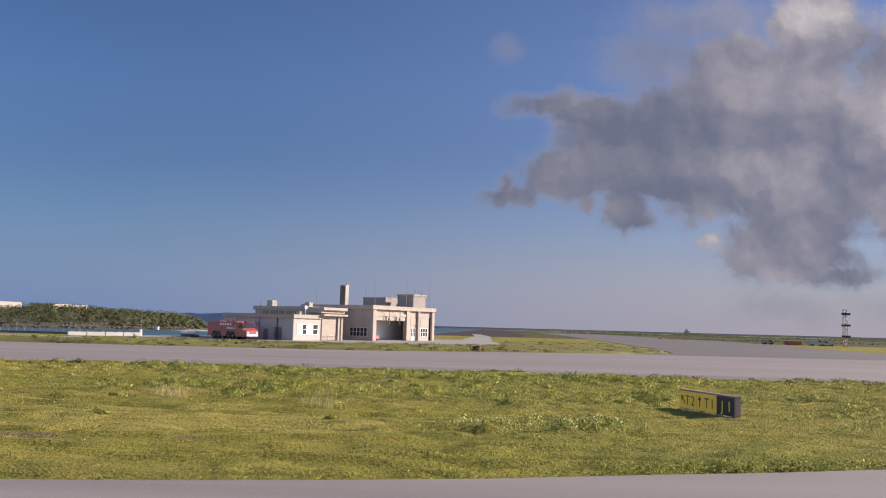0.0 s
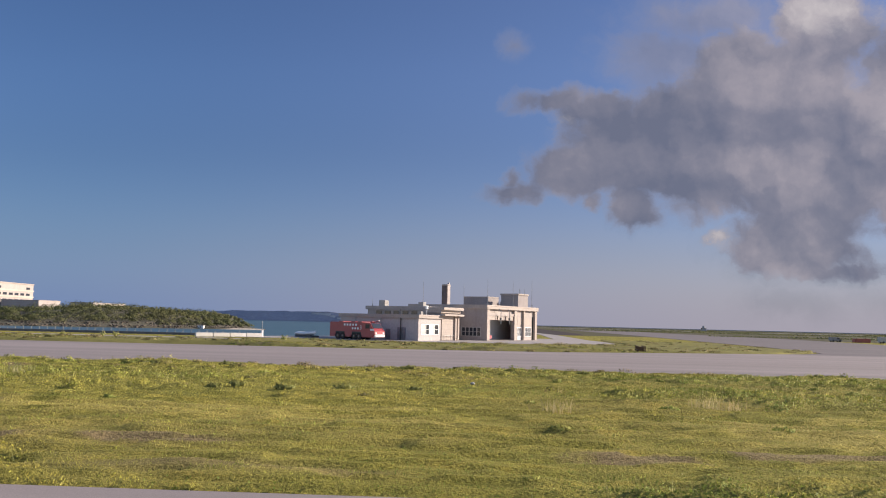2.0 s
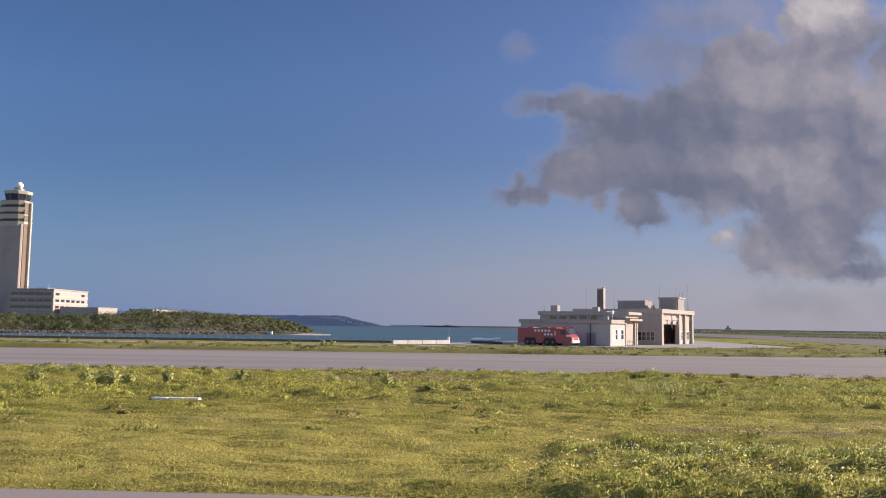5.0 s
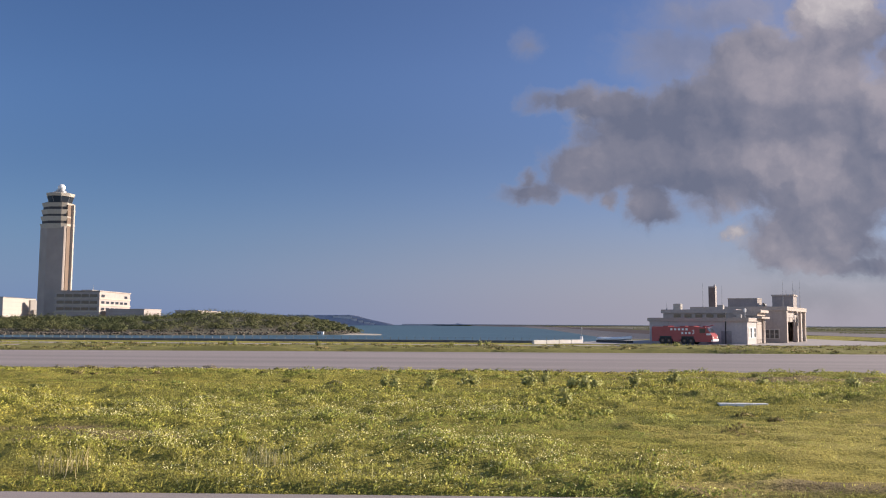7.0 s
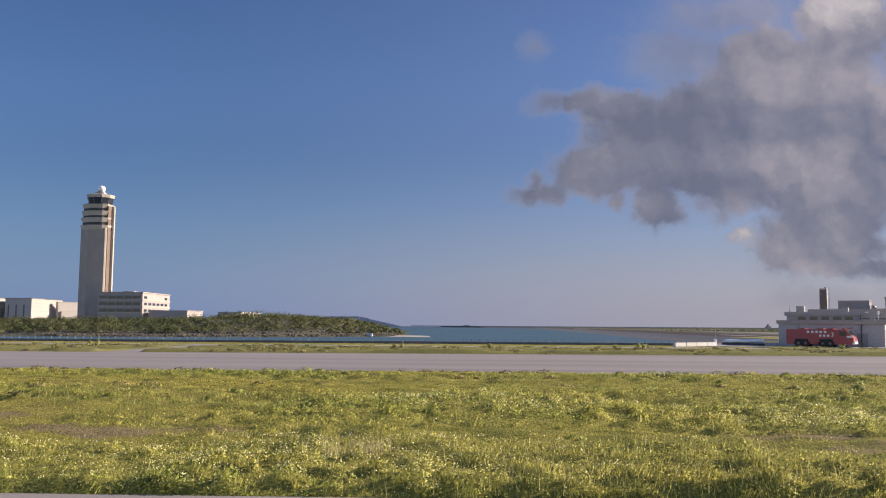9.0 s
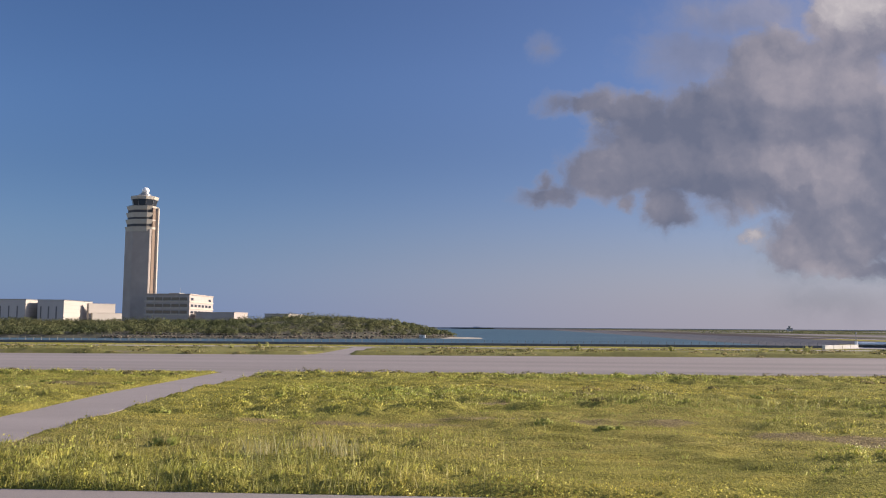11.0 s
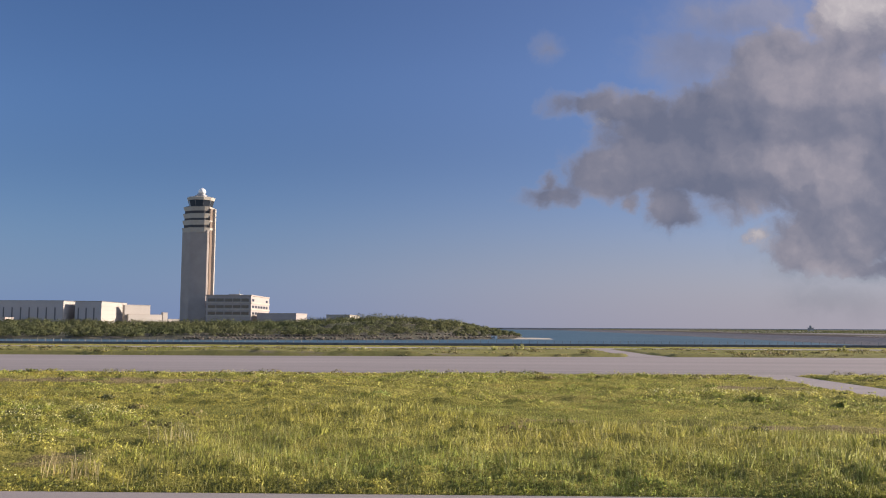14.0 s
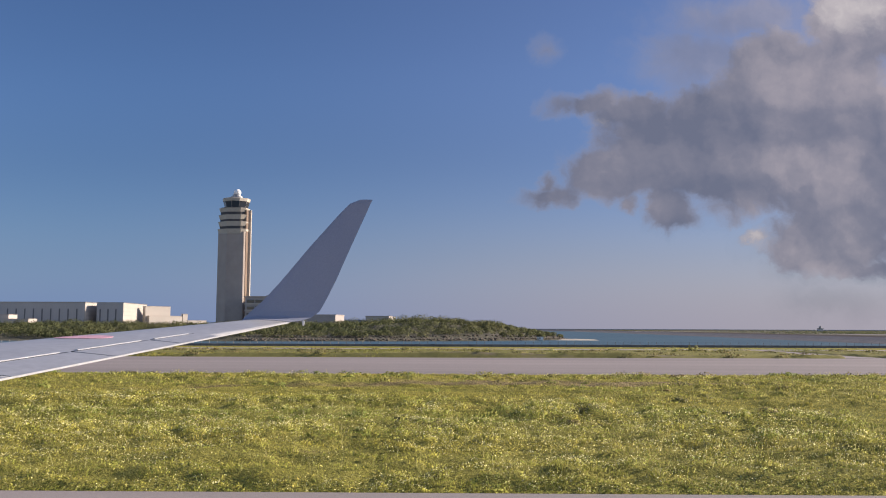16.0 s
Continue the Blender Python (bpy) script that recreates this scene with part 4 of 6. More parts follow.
tuft_turn = np.stack([np.cos(ang) * dist / rad[:, None], np.sin(ang) * dist / rad[:, None], np.full(ang.shape, 1.5)], -1).reshape(-1, 3) + rng.normal(size=(len(x), 3)) * 0.15
tagged(blades("grass_tufts", x[ok], y[ok], lie(x, y)[ok], np.maximum(h, 0.04)[ok], w[ok], rng.uniform(0.25, 0.8, ok.sum()), M_BLADE, rng, out=ang.ravel()[ok], turn=tuft_turn[ok]), "tufts of high green field grass", "grass", kind="stuff")

# loose high grass between the tufts
x, y = field_places(300000, -262, 48, 1.7)
grow = patchy(x, y) * (0.25 + 0.75 * np.maximum(tussock(x, y), rank(x, y)))
keep = rng.random(len(x)) < grow
x, y, grow = x[keep], y[keep], grow[keep]
far = np.clip((y - 15) / 48, 0, 1)
h = (0.07 + 0.16 * grow * rng.uniform(0.4, 1.0, len(x)) + 0.30 * rank(x, y) * rng.random(len(x))) * rim(x, y)
w = rng.uniform(0.010, 0.022, len(x)) * (1 + 1.8 * far)
tagged(blades("field_grass", x, y, lie(x, y), h, w, rng.uniform(0.15, 0.8, len(x)), M_BLADE, rng, plain=True, turn=turned(x, y, 0.25)), "high uneven green field grass", "grass", kind="stuff")

x, y = field_places(190000, -262, 48, 1.8)
keep = rng.random(len(x)) < 0.12 * patchy(x, y) + 0.88 * rank(x, y)
x, y = x[keep], y[keep]
h = rng.uniform(0.20, 0.52, len(x)) * rim(x, y)
tagged(blades("seed_stalks", x, y, lie(x, y), h, rng.uniform(0.007, 0.014, len(x)) * (1 + (y - 15) / 40), rng.uniform(0.1, 0.45, len(x)), M_STRAW, rng, turn=turned(x, y, 0.35)), "thin straw-coloured seed stalks among the grass", "grass", kind="stuff")

# pale dead tufts here and there
tx = np.array([-47.4, -48.2, -99.3, -94.6, -118.0, -119.2, -194.0, -193.2, -22.2, -15.1, -54.5, -52.6, -14.3, -7.0, -148.5, -147.2, -145.8])
ty = np.array([24.7, 24.3, 20.0, 21.8, 22.6, 23.0, 17.0, 22.2, 35.7, 39.4, 47.6, 48.4, 38.6, 36.0, 22.6, 23.8, 22.0])
x = np.repeat(tx, 70) + rng.normal(size=len(tx) * 70) * 0.4
y = np.repeat(ty, 70) + rng.normal(size=len(tx) * 70) * 0.22
tagged(blades("dead_tufts", x, y, lie(x, y), rng.uniform(0.3, 0.75, len(x)), rng.uniform(0.012, 0.022, len(x)), rng.uniform(0.1, 0.5, len(x)), M_DEAD, rng), "pale dead grass tufts standing in the field", "grass", kind="stuff")

# leafy growth that fills the high patches, lush along the pavement's edge, and yellow-white flowers on top
x, y = field_places(520000, -262, 48, 1.40)
lush = patchy(x, y) * (1 - 0.75 * rank(x, y))
keep = rng.random(len(x)) < lush * (0.14 + 0.86 * tussock(x, y)) * np.interp(y, [32, 58], [1.0, 0.45])
x, y = x[keep], y[keep]


def in_ovals(places, per_area):
    """Places strewn evenly in the given ovals."""
    px, py = [], []
    for cx, cy, a, b in places:
        n = int(4 * a * b * per_area)
        u, v = rng.uniform(-1, 1, n), rng.uniform(-1, 1, n)
        px.append(cx + u * a)
        py.append(cy + v * b)
    px, py = np.concatenate(px), np.concatenate(py)
    ok = (py > near_line(px) + 0.1) & (py < grass_far(px) - 0.2) & (np.abs(px - path_mid(py)) > 2.0)
    return px[ok], py[ok]


xl, yl = in_ovals(LUSH, 75)
kl = rng.random(len(xl)) < patchy(xl, yl) * (1 - 0.75 * rank(xl, yl)) * (0.08 + 0.92 * tussock(xl, yl)) * np.interp(yl, [15, 30, 55], [1.0, 0.7, 0.4])
x, y = np.concatenate([x, xl[kl]]), np.concatenate([y, yl[kl]])
xe = rng.uniform(-262, 20, 36000)
ye = near_line(xe) + 0.05 + rng.random(len(xe)) ** 1.5 * 0.9
ke = (np.abs(xe - path_mid(ye)) > 1.95) & (rng.random(len(xe)) > 0.85 * mown(xe, ye) * (1 - spots(xe, ye, LUSH))) & (rng.random(len(xe)) < 0.3 + value_noise(xe, ye, 0.4, 2))
x, y = np.concatenate([x, xe[ke]]), np.concatenate([y, ye[ke]])
top = (0.06 + 0.24 * tussock(x, y)) * rim(x, y)
slope_x = (tussock(x + 0.08, y) - tussock(x - 0.08, y)) * 0.24 / 0.16
slope_y = (tussock(x, y + 0.08) - tussock(x, y - 0.08)) * 0.24 / 0.16
mound = on_turf(RN, x, y) + np.stack([-slope_x, -slope_y, 0 * x], 1) + rng.normal(size=(len(x), 3)) * 0.22
v, f = leaves(x, y, lie(x, y) + top * rng.random(len(x)) ** 0.7, rng.uniform(0.020, 0.048, len(x)) * (1 + (y - 15) / 60), rng)
green = x + 6 * value_noise(x, y, 0.1, 2) > -30
tagged(soup("ground_cover", v.reshape(-1, 4, 3)[~green].reshape(-1, 3), f[:(~green).sum()], [M_WEED], normals=np.repeat(mound[~green], 4, 0)), "leafy yellow-green weeds filling the high patches", "weeds", kind="stuff")
tagged(soup("clover", v.reshape(-1, 4, 3)[green].reshape(-1, 3), f[:green.sum()], [M_CLOVER], normals=np.repeat(mound[green], 4, 0)), "fresh green low clover in broad patches", "weeds", kind="stuff")
x, y = field_places(260000, -262, 48, 1.55)
bloom = np.clip(0.5 * sstep(0.48, 0.6, value_noise(x * 0.5 + 7, y + 60, 0.05, 3)) + spots(x, y, BLOOM), 0, 1)
keep = rng.random(len(x)) < (0.001 + 0.55 * bloom * patchy(x, y) * (0.25 + 0.75 * tussock(x, y))) * (1 - rank(x, y))
x, y = x[keep], y[keep]
xl, yl = in_ovals(BLOOM, 95)
kl = rng.random(len(xl)) < spots(xl, yl, BLOOM) * (0.2 + 0.8 * tussock(xl, yl)) * (1 - rank(xl, yl)) * np.interp(yl, [15, 26, 50], [1.0, 0.6, 0.25])
x, y = np.concatenate([x, xl[kl]]), np.concatenate([y, yl[kl]])
top = (0.10 + 0.22 * tussock(x, y)) * rim(x, y)
v, f = leaves(x, y, lie(x, y) + top * rng.uniform(0.75, 1.1, len(x)), rng.uniform(0.014, 0.028, len(x)) * (1 + (y - 15) / 60), rng)
tagged(soup("flowers", v, f, [M_PETAL], normals=np.repeat(turned(x, y, 0.3), 4, 0)), "small pale yellow wild flowers in the grass", "flowers", kind="stuff")

# tall leafy weeds that stand alone
def wild_plant(x0, y0, tall, wide, seed, label, mat, z0=None):
    r = np.random.default_rng(seed)
    z0 = float(lie(np.array([x0]), np.array([y0]))[0]) if z0 is None else z0
    plant = thing("wild_plant", pose(x0, y0, z0), label, "weed", "tall weeds in the field")
    stems, pts = None, []
    for k in range(int(8 + wide * 10)):
        a, out = r.random() * 6.283, wide * r.random() ** 0.6
        top = tall * r.uniform(0.5, 1.0) * (1 - 0.45 * (out / wide) ** 2)
        tip = Vector((math.cos(a) * out, math.sin(a) * out * 0.8, top))
        stems = rod((tip.x * 0.25, tip.y * 0.25, -0.08), tip, 0.012, 0.004, 5, stems)
        pts += [tip * f + Vector(r.normal(size=3)) * 0.05 for f in r.uniform(0.3, 1.05, 18)]
    part("stalk", stems, M_STRAW, plant)
    c = np.array([tuple(q) for q in pts])
    v, f = leaves(c[:, 0], c[:, 1], np.maximum(c[:, 2], 0.03), r.uniform(0.05, 0.11, len(c)), r)
    turn = (c - np.array([0, 0, 0.25 * tall])) / np.array([wide, wide, tall]) + np.array([0, 0, 0.35 if tall > 0.5 else 1.0]) + r.normal(size=c.shape) * 0.18
    leaf_ob = soup("foliage", v, f, [mat], normals=np.repeat(turn, 4, 0))
    leaf_ob.parent = plant
    return plant


TALL = [(-94.6, 46.5), (-93.7, 44.4), (-91.9, 45.2), (-90.2, 49.2), (-89.6, 48.7), (-86.7, 48.8), (-86.3, 47.9), (-85.4, 49.3), (-84.1, 45.7), (-83.5, 45.4), (-82.9, 46.2), (-85.3, 36.4), (-80.7, 46.2), (-77.7, 50.3), (-68.6, 47.4), (-72.5, 51.2)]
SHRUBBY = [(-38.8, 42.2), (-37.7, 42.4), (-35.2, 42.2), (-32.4, 43.6), (-28.9, 45.4), (-49.8, 62.0), (-52.0, 62.4), (-44.7, 63.2), (-43.6, 63.4), (-24.0, 64.0), (-18.0, 64.2), (-31.0, 62.6), (-112.9, 43.3), (-152.1, 38.4), (-21.0, 62.5), (-66.0, 45.0), (-153.4, 36.6), (-154.2, 25.4), (-152.0, 24.2), (-170.2, 37.4), (-166.8, 36.2), (-191.3, 30.2), (-188.4, 30.8)]
for k, (x0, y0) in enumerate(TALL):
    wild_plant(x0, y0, 0.70 + 0.07 * (k * 7 % 5), 0.42 + 0.06 * (k % 3), 50 + k, "tall pale-green leafy weed standing in the field grass", M_PALE_WEED)
for k, (x0, y0) in enumerate(SHRUBBY):
    wild_plant(x0, y0, (0.15 if x0 < -140 else 0.22) + 0.05 * (k * 5 % 4), 0.40 + 0.12 * (k % 4), 90 + k, "low bushy green weed in the field grass", M_CLUMP if x0 < -140 else M_BUSH)

# rounded clumps of weeds, thickest along the far edge of the field, brown and dry in part
cx = rng.uniform(-258, 30, 700)
pick = rng.random(len(cx))
cy = np.where(pick < 0.62, grass_far(cx) - 0.6 - rng.random(len(cx)) ** 1.6 * 9, near_line(cx) + 9 + rng.random(len(cx)) * 36)
ok = (np.abs(cx - path_mid(cy)) > 3.0) & (cy < grass_far(cx) - 0.5) & (cy > near_line(cx) + 2)
dry = value_noise(cx * 0.5, cy, 0.12, 3) + 0.12 * (pick < 0.62) > 0.58
for sel, mat, label in ((ok & ~dry, M_CLUMP, "rounded green weed clumps in the grass"), (ok & dry, M_DRY_CLUMP, "brown withered weed clumps along the field's edge")):
    vs, fs, ns, off = [], [], [], 0
    for x0, y0 in zip(cx[sel], cy[sel]):
        n = int(rng.integers(40, 90))
        size, flat = rng.uniform(0.22, 0.62), rng.uniform(0.35, 0.75)
        u = rng.normal(size=(n, 3))
        u[:, 2] = np.abs(u[:, 2])
        u /= np.linalg.norm(u, axis=1)[:, None]
        c = u * size * rng.uniform(0.6, 1.05, (n, 1)) * np.array([1.3, 1.0, flat])
        z0 = float(lie(np.array([x0]), np.array([y0]))[0])
        v, f = leaves(x0 + c[:, 0], y0 + c[:, 1], z0 + c[:, 2], rng.uniform(0.04, 0.09, n), rng)
        vs.append(v)
        fs.append(f + off)
        ns.append(np.repeat(u + np.array([0, 0, 0.25]) + rng.normal(size=u.shape) * 0.15, 4, 0))
        off += len(v)
    tagged(soup("weed_clumps", np.concatenate(vs), np.concatenate(fs), [mat], normals=np.concatenate(ns)), label, "weeds", kind="stuff")

# uneven turf of the strip before the sea and round the branch taxiway, with a ragged lip at the pavement
def strip_back(x):
    return np.where(x < -66, strip_far(x) - 2.2, np.interp(x, [-66, -40, -20, -4, 2, 4], [163, 159, 164, 174.5, 184, 232]))


SX0, SX1, SNX, SNY = -330.0, 30.0, 620, 44
qx, qs = np.meshgrid(np.linspace(SX0, SX1, SNX), np.linspace(0, 1, SNY) ** 1.3, indexing="ij")
qa, qb = taxi_far(qx) - 0.15 + 0.5 * (value_noise(qx, qx * 0, 0.16, 3) - 0.5), strip_back(qx)
qy = qa + (qb - qa) * qs
rise = sstep(0.0, 0.9, qy - qa) * sstep(0, 3.0, qb - qy)
hump = 0.24 * sstep(0.42, 0.74, value_noise(qx * 0.30, qy, 0.10, 4)) + 0.15 * sstep(0.38, 0.66, value_noise(qx * 0.5 + 40, qy + 8, 0.45, 3))
lip = 0.34 * sstep(0.40, 0.62, value_noise(qx + 13, qx * 0, 0.09, 4)) * np.exp(-((qy - qa - 1.2) / 1.5) ** 2)
qz = -0.034 + rise * (0.05 + hump * np.interp(qb - qy, [0, 26], [0.08, 1.0]) + lip) * (1 - np.exp(-(((qx + 2) / 6) ** 2 + ((qy - 132.6) / 9) ** 2)))
qz = np.where(np.abs(qx - path_mid(qy)) < 2.3 + 0.8 * np.exp(-(qy - qa) / 3), -0.12, qz)
idx = np.arange(qx.size).reshape(qx.shape)
quads = np.stack([idx[:-1, :-1], idx[1:, :-1], idx[1:, 1:], idx[:-1, 1:]], -1).reshape(-1, 4)
strip_turf = soup("strip_turf", np.stack([qx, qy, qz], -1).reshape(-1, 3), quads, [M_STRIP_SOIL], True)
tagged(strip_turf, "humpy sunlit turf between the taxiway and the sea", "ground", kind="structure")
QN = np.stack([-np.gradient(qz, axis=0) / np.gradient(qx, axis=0), -np.gradient(qz, axis=1) / np.gradient(qy, axis=1), np.ones_like(qz)], -1)

i, j = rng.integers(0, SNX - 1, 130000), rng.integers(0, SNY - 1, 130000)
u, v = rng.random(len(i)), rng.random(len(i))
at = lambda g: g[i, j] * (1 - u) * (1 - v) + g[i + 1, j] * u * (1 - v) + g[i, j + 1] * (1 - u) * v + g[i + 1, j + 1] * u * v
x, y, z = at(qx), at(qy), at(qz)
ok = (z > -0.03) & (x < np.interp(y, [149, 160, 185, 270], [30, 31.5, 33.5, 35])) & (rng.random(len(x)) < 0.35 + 0.65 * sstep(0.35, 0.6, value_noise(x * 0.4, y, 0.2, 3)))
x, y, z, nrm = x[ok], y[ok], z[ok], QN[i[ok], j[ok]] + rng.normal(size=(ok.sum(), 3)) * 0.22
h = rng.uniform(0.03, 0.11, len(x)) + rng.uniform(0.05, 0.30, len(x)) * sstep(0.60, 0.72, value_noise(x * 0.5, y, 0.14, 3))
tagged(blades("strip_grass", x, y, z - 0.02, h, rng.uniform(0.05, 0.13, len(x)), rng.uniform(0.2, 0.9, len(x)), M_STRIP, rng, plain=True, turn=nrm), "rough yellow-green grass strip between taxiway and sea", "grass", kind="stuff")

# low dark clumps scattered over the strip
vs, fs, ns, off = [], [], [], 0
for q in rng.integers(0, len(x), 620):
    n, size, flat = 34, rng.uniform(0.30, 1.0), rng.uniform(0.22, 0.5)
    u = rng.normal(size=(n, 3))
    u[:, 2] = np.abs(u[:, 2])
    u /= np.linalg.norm(u, axis=1)[:, None]
    c = u * size * rng.uniform(0.6, 1.05, (n, 1)) * np.array([1.6, 1.0, flat])
    a, f = leaves(x[q] + c[:, 0], y[q] + c[:, 1], z[q] + c[:, 2], rng.uniform(0.08, 0.18, n), rng)
    vs.append(a)
    fs.append(f + off)
    ns.append(np.repeat(u + np.array([0, 0, 0.2]) + rng.normal(size=u.shape) * 0.15, 4, 0))
    off += len(a)
tagged(soup("strip_weeds", np.concatenate(vs), np.concatenate(fs), [M_DRY_CLUMP], normals=np.concatenate(ns)), "low dark olive-brown weed clumps on the strip", "weeds", kind="stuff")

# single bushes on the strip
for k, (x0, y0) in enumerate([(-95.6, 136.7), (-91.0, 141.5), (-89.8, 143.6), (-115.5, 127.8), (-122.3, 129.0), (-183.3, 127.0), (-179.8, 131.0), (-179.0, 131.6), (-202.5, 119.9), (-130.3, 129.3), (-129.2, 130.2), (-59.0, 139.0)]):
    wild_plant(x0, y0, 0.85 + 0.12 * (k * 5 % 4), 0.55 + 0.10 * (k % 3), 150 + k, "lone leafy bush on the grass strip by the sea", M_PALE_WEED if k % 3 else M_BUSH, 0.04)

# small things lying on the field and at the pavement's edge
slab = thing("concrete_cover", pose(-77.2, 38.2, float(lie(np.array([-77.2]), np.array([38.2]))[0]) + 0.06, 0, 0, 1.5), "narrow white concrete cover lying in the mown grass", "cover")
for k in range(3):
    part("slab", box(-1.1 + 0.74 * k, -0.40 + 0.74 * k, -0.2, 0.2, -0.05, 0.10, 0.015), M_WHITE, slab)
stone_bm = bmesh.new()
bmesh.ops.create_icosphere(stone_bm, subdivisions=2, radius=0.12, matrix=Matrix.Diagonal((1.3, 1.0, 0.75, 1)))
for q in stone_bm.verts:
    q.co *= 0.88 + 0.24 * ((q.index * 37) % 11) / 11
stone = link_mesh("stone", stone_bm, M_CONCRETE, True)
stone.location = (-26.0, 51.9, float(lie(np.array([-26.0]), np.array([51.9]))[0]) + 0.10)
tagged(stone, "pale round stone lying in the field grass", "stone")
for x0, y0, turn in ((-18.5, 18.15, 25), (-101.6, 18.1, 10)):
    mark = thing("edge_marker", pose(x0, y0, float(dip(x0, y0)), 0, 0, turn), "small white marker plate at the pavement's edge", "marker", "markers at the pavement's edge")
    part("plate", box(-0.12, 0.12, -0.04, 0.04, 0.0, 0.02, 0.005), M_WHITE, mark)
    part("stud", box(-0.03, 0.03, -0.03, 0.03, 0.018, 0.035, 0.005), M_WHITE, mark)

# ---- fire station ----
ST = pose(-25.7, 186.5, 0, 0, 0, 62)      # x along the garage front, y into the building
station = thing("fire_station", ST, "cream rendered airport fire station with flat roofs", "building")


def window(x0, x1, z0, z1, y, n, parent, normal="y", frame_mat=None, pane_mat=None):
    """A framed row of panes set in a wall: along x at y, or along y at x."""
    place = (lambda a, b, c, d, e, g: box(a, b, c, d, e, g)) if normal == "y" else (lambda a, b, c, d, e, g: box(c, d, a, b, e, g))
    fm = frame_mat or M_WHITE
    w = part("window", place(x0 - 0.12, x1 + 0.12, y - 0.07, y + 0.05, z0 - 0.12, z0), fm, parent)
    part("head", place(x0 - 0.12, x1 + 0.12, y - 0.07, y + 0.05, z1, z1 + 0.12), fm, w)
    step = (x1 - x0) / n
    for i in range(n + 1):
        part("mullion", place(x0 + i * step - 0.09, x0 + i * step + 0.09, y - 0.065, y + 0.05, z0, z1), fm, w)
    part("transom", place(x0, x1, y - 0.05, y + 0.05, (z0 + z1) / 2 - 0.04, (z0 + z1) / 2 + 0.04), fm, w)
    for i in range(n):
        part("pane", place(x0 + i * step + 0.09, x0 + (i + 1) * step - 0.09, y - 0.02, y + 0.0, z0, z1), M_GLASS if pane_mat is None or i % 2 else pane_mat, w)
    return w


def flat_roof(x0, x1, y0, y1, z, over, thick, mat, parent):
    bm = box(x0 - over, x1 + over, y0 - over, y1 + over, z - thick, z - 0.25, 0.04)
    bm = box(x0 - over, x1 + over, y0 - over, y0 - over + 0.3, z - 0.26, z + 0.05, 0.03, bm)
    bm = box(x0 - over, x1 + over, y1 + over - 0.3, y1 + over, z - 0.26, z + 0.05, 0.03, bm)
    bm = box(x0 - over, x0 - over + 0.3, y0 - over + 0.3, y1 + over - 0.3, z - 0.26, z + 0.05, 0.03, bm)
    bm = box(x1 + over - 0.3, x1 + over, y0 - over + 0.3, y1 + over - 0.3, z - 0.26, z + 0.05, 0.03, bm)
    return part("roof", bm, mat, parent)


# garage block: walls with the door opening left free
GZ = 7.0
bm = box(-0.2, 0.25, 0.4, 20, 0, GZ)
bm = box(24.75, 25.2, 0.4, 20, 0, GZ, bm=bm)
bm = box(0.25, 24.75, 19.6, 20, 0, GZ, bm=bm)
bm = box(0.25, 24.75, 0.5, 0.9, 5.6, GZ, bm=bm)
bm = box(13.0, 15.4, 0.5, 0.9, 0, 5.6, bm=bm)
for a, b in ((15.4, 18.4), (19.4, 23.6)):
    bm = box(a, b, 0.55, 0.95, 0, 5.6, bm=bm)
part("wall", bm, M_CREAM, station)
# shade of the two recesses put into a near-black wall colour
part("wall", box(18.4, 19.4, 0.75, 0.95, 0, 5.6), M_DARK, station, "recess between the bays, shade put into its dark wall")
part("wall", box(23.6, 24.75, 0.75, 0.95, 0, 5.6), M_DARK, station, "recess between the bays, shade put into its dark wall")
part("floor", box(0.25, 24.75, 0.9, 19.6, -0.05, 0.06), M_APRON, station)
part("wall", box(0.3, 24.7, 5.2, 5.5, 0, 5.6), M_WHITE, station, "pale inner wall of the vehicle bay")
for x0, x1 in ((-0.35, 1.0), (13.0, 14.4), (18.0, 18.7), (24.2, 25.35)):
    part("pillar", box(x0, x1, -0.05, 0.5, 0, GZ, 0.05), M_CREAM_LIGHT, station)
flat_roof(-0.2, 25.2, 0.3, 20, 7.8, 0.55, 0.85, M_CREAM_LIGHT, station)
# header over the door: beam with three pale panels, two hanging arms
part("beam", box(1.0, 13.0, 0.1, 0.5, 5.5, 6.1, 0.03), M_CREAM, station)
for k in range(3):
    part("panel", box(1.2 + 4.0 * k, 4.7 + 4.0 * k, 0.22, 0.48, 4.55, 5.45, 0.03), M_CREAM_LIGHT, station)
for x in (4.9, 9.2):
    bm = rod((x, 0.1, 7.4), (x, -0.7, 6.6), 0.07)
    bm = rod((x, -0.7, 6.6), (x, -0.7, 3.6), 0.09, bm=bm)
    bm = box(x - 0.25, x + 0.25, -0.95, -0.45, 4.6, 5.1, 0.05, bm)
    part("lamp_arm", bm, M_STEEL, station, "dark steel arm with a lamp")
for a, b in ((15.6, 17.6), (19.8, 23.0)):
    window(a, b, 1.0, 2.9, 0.5, 3, station)
    part("panel", box(a - 0.1, b + 0.1, 0.46, 0.55, 3.6, 5.3, 0.02), M_CREAM_LIGHT, station)
bm = box(15.7, 17.3, 0.45, 0.54, 0.06, 0.8, 0.02)
part("panel", bm, M_WHITE, station)
window(1.6, 6.4, 1.0, 2.8, -0.2, 5, station, "x", M_CONCRETE_PALE)
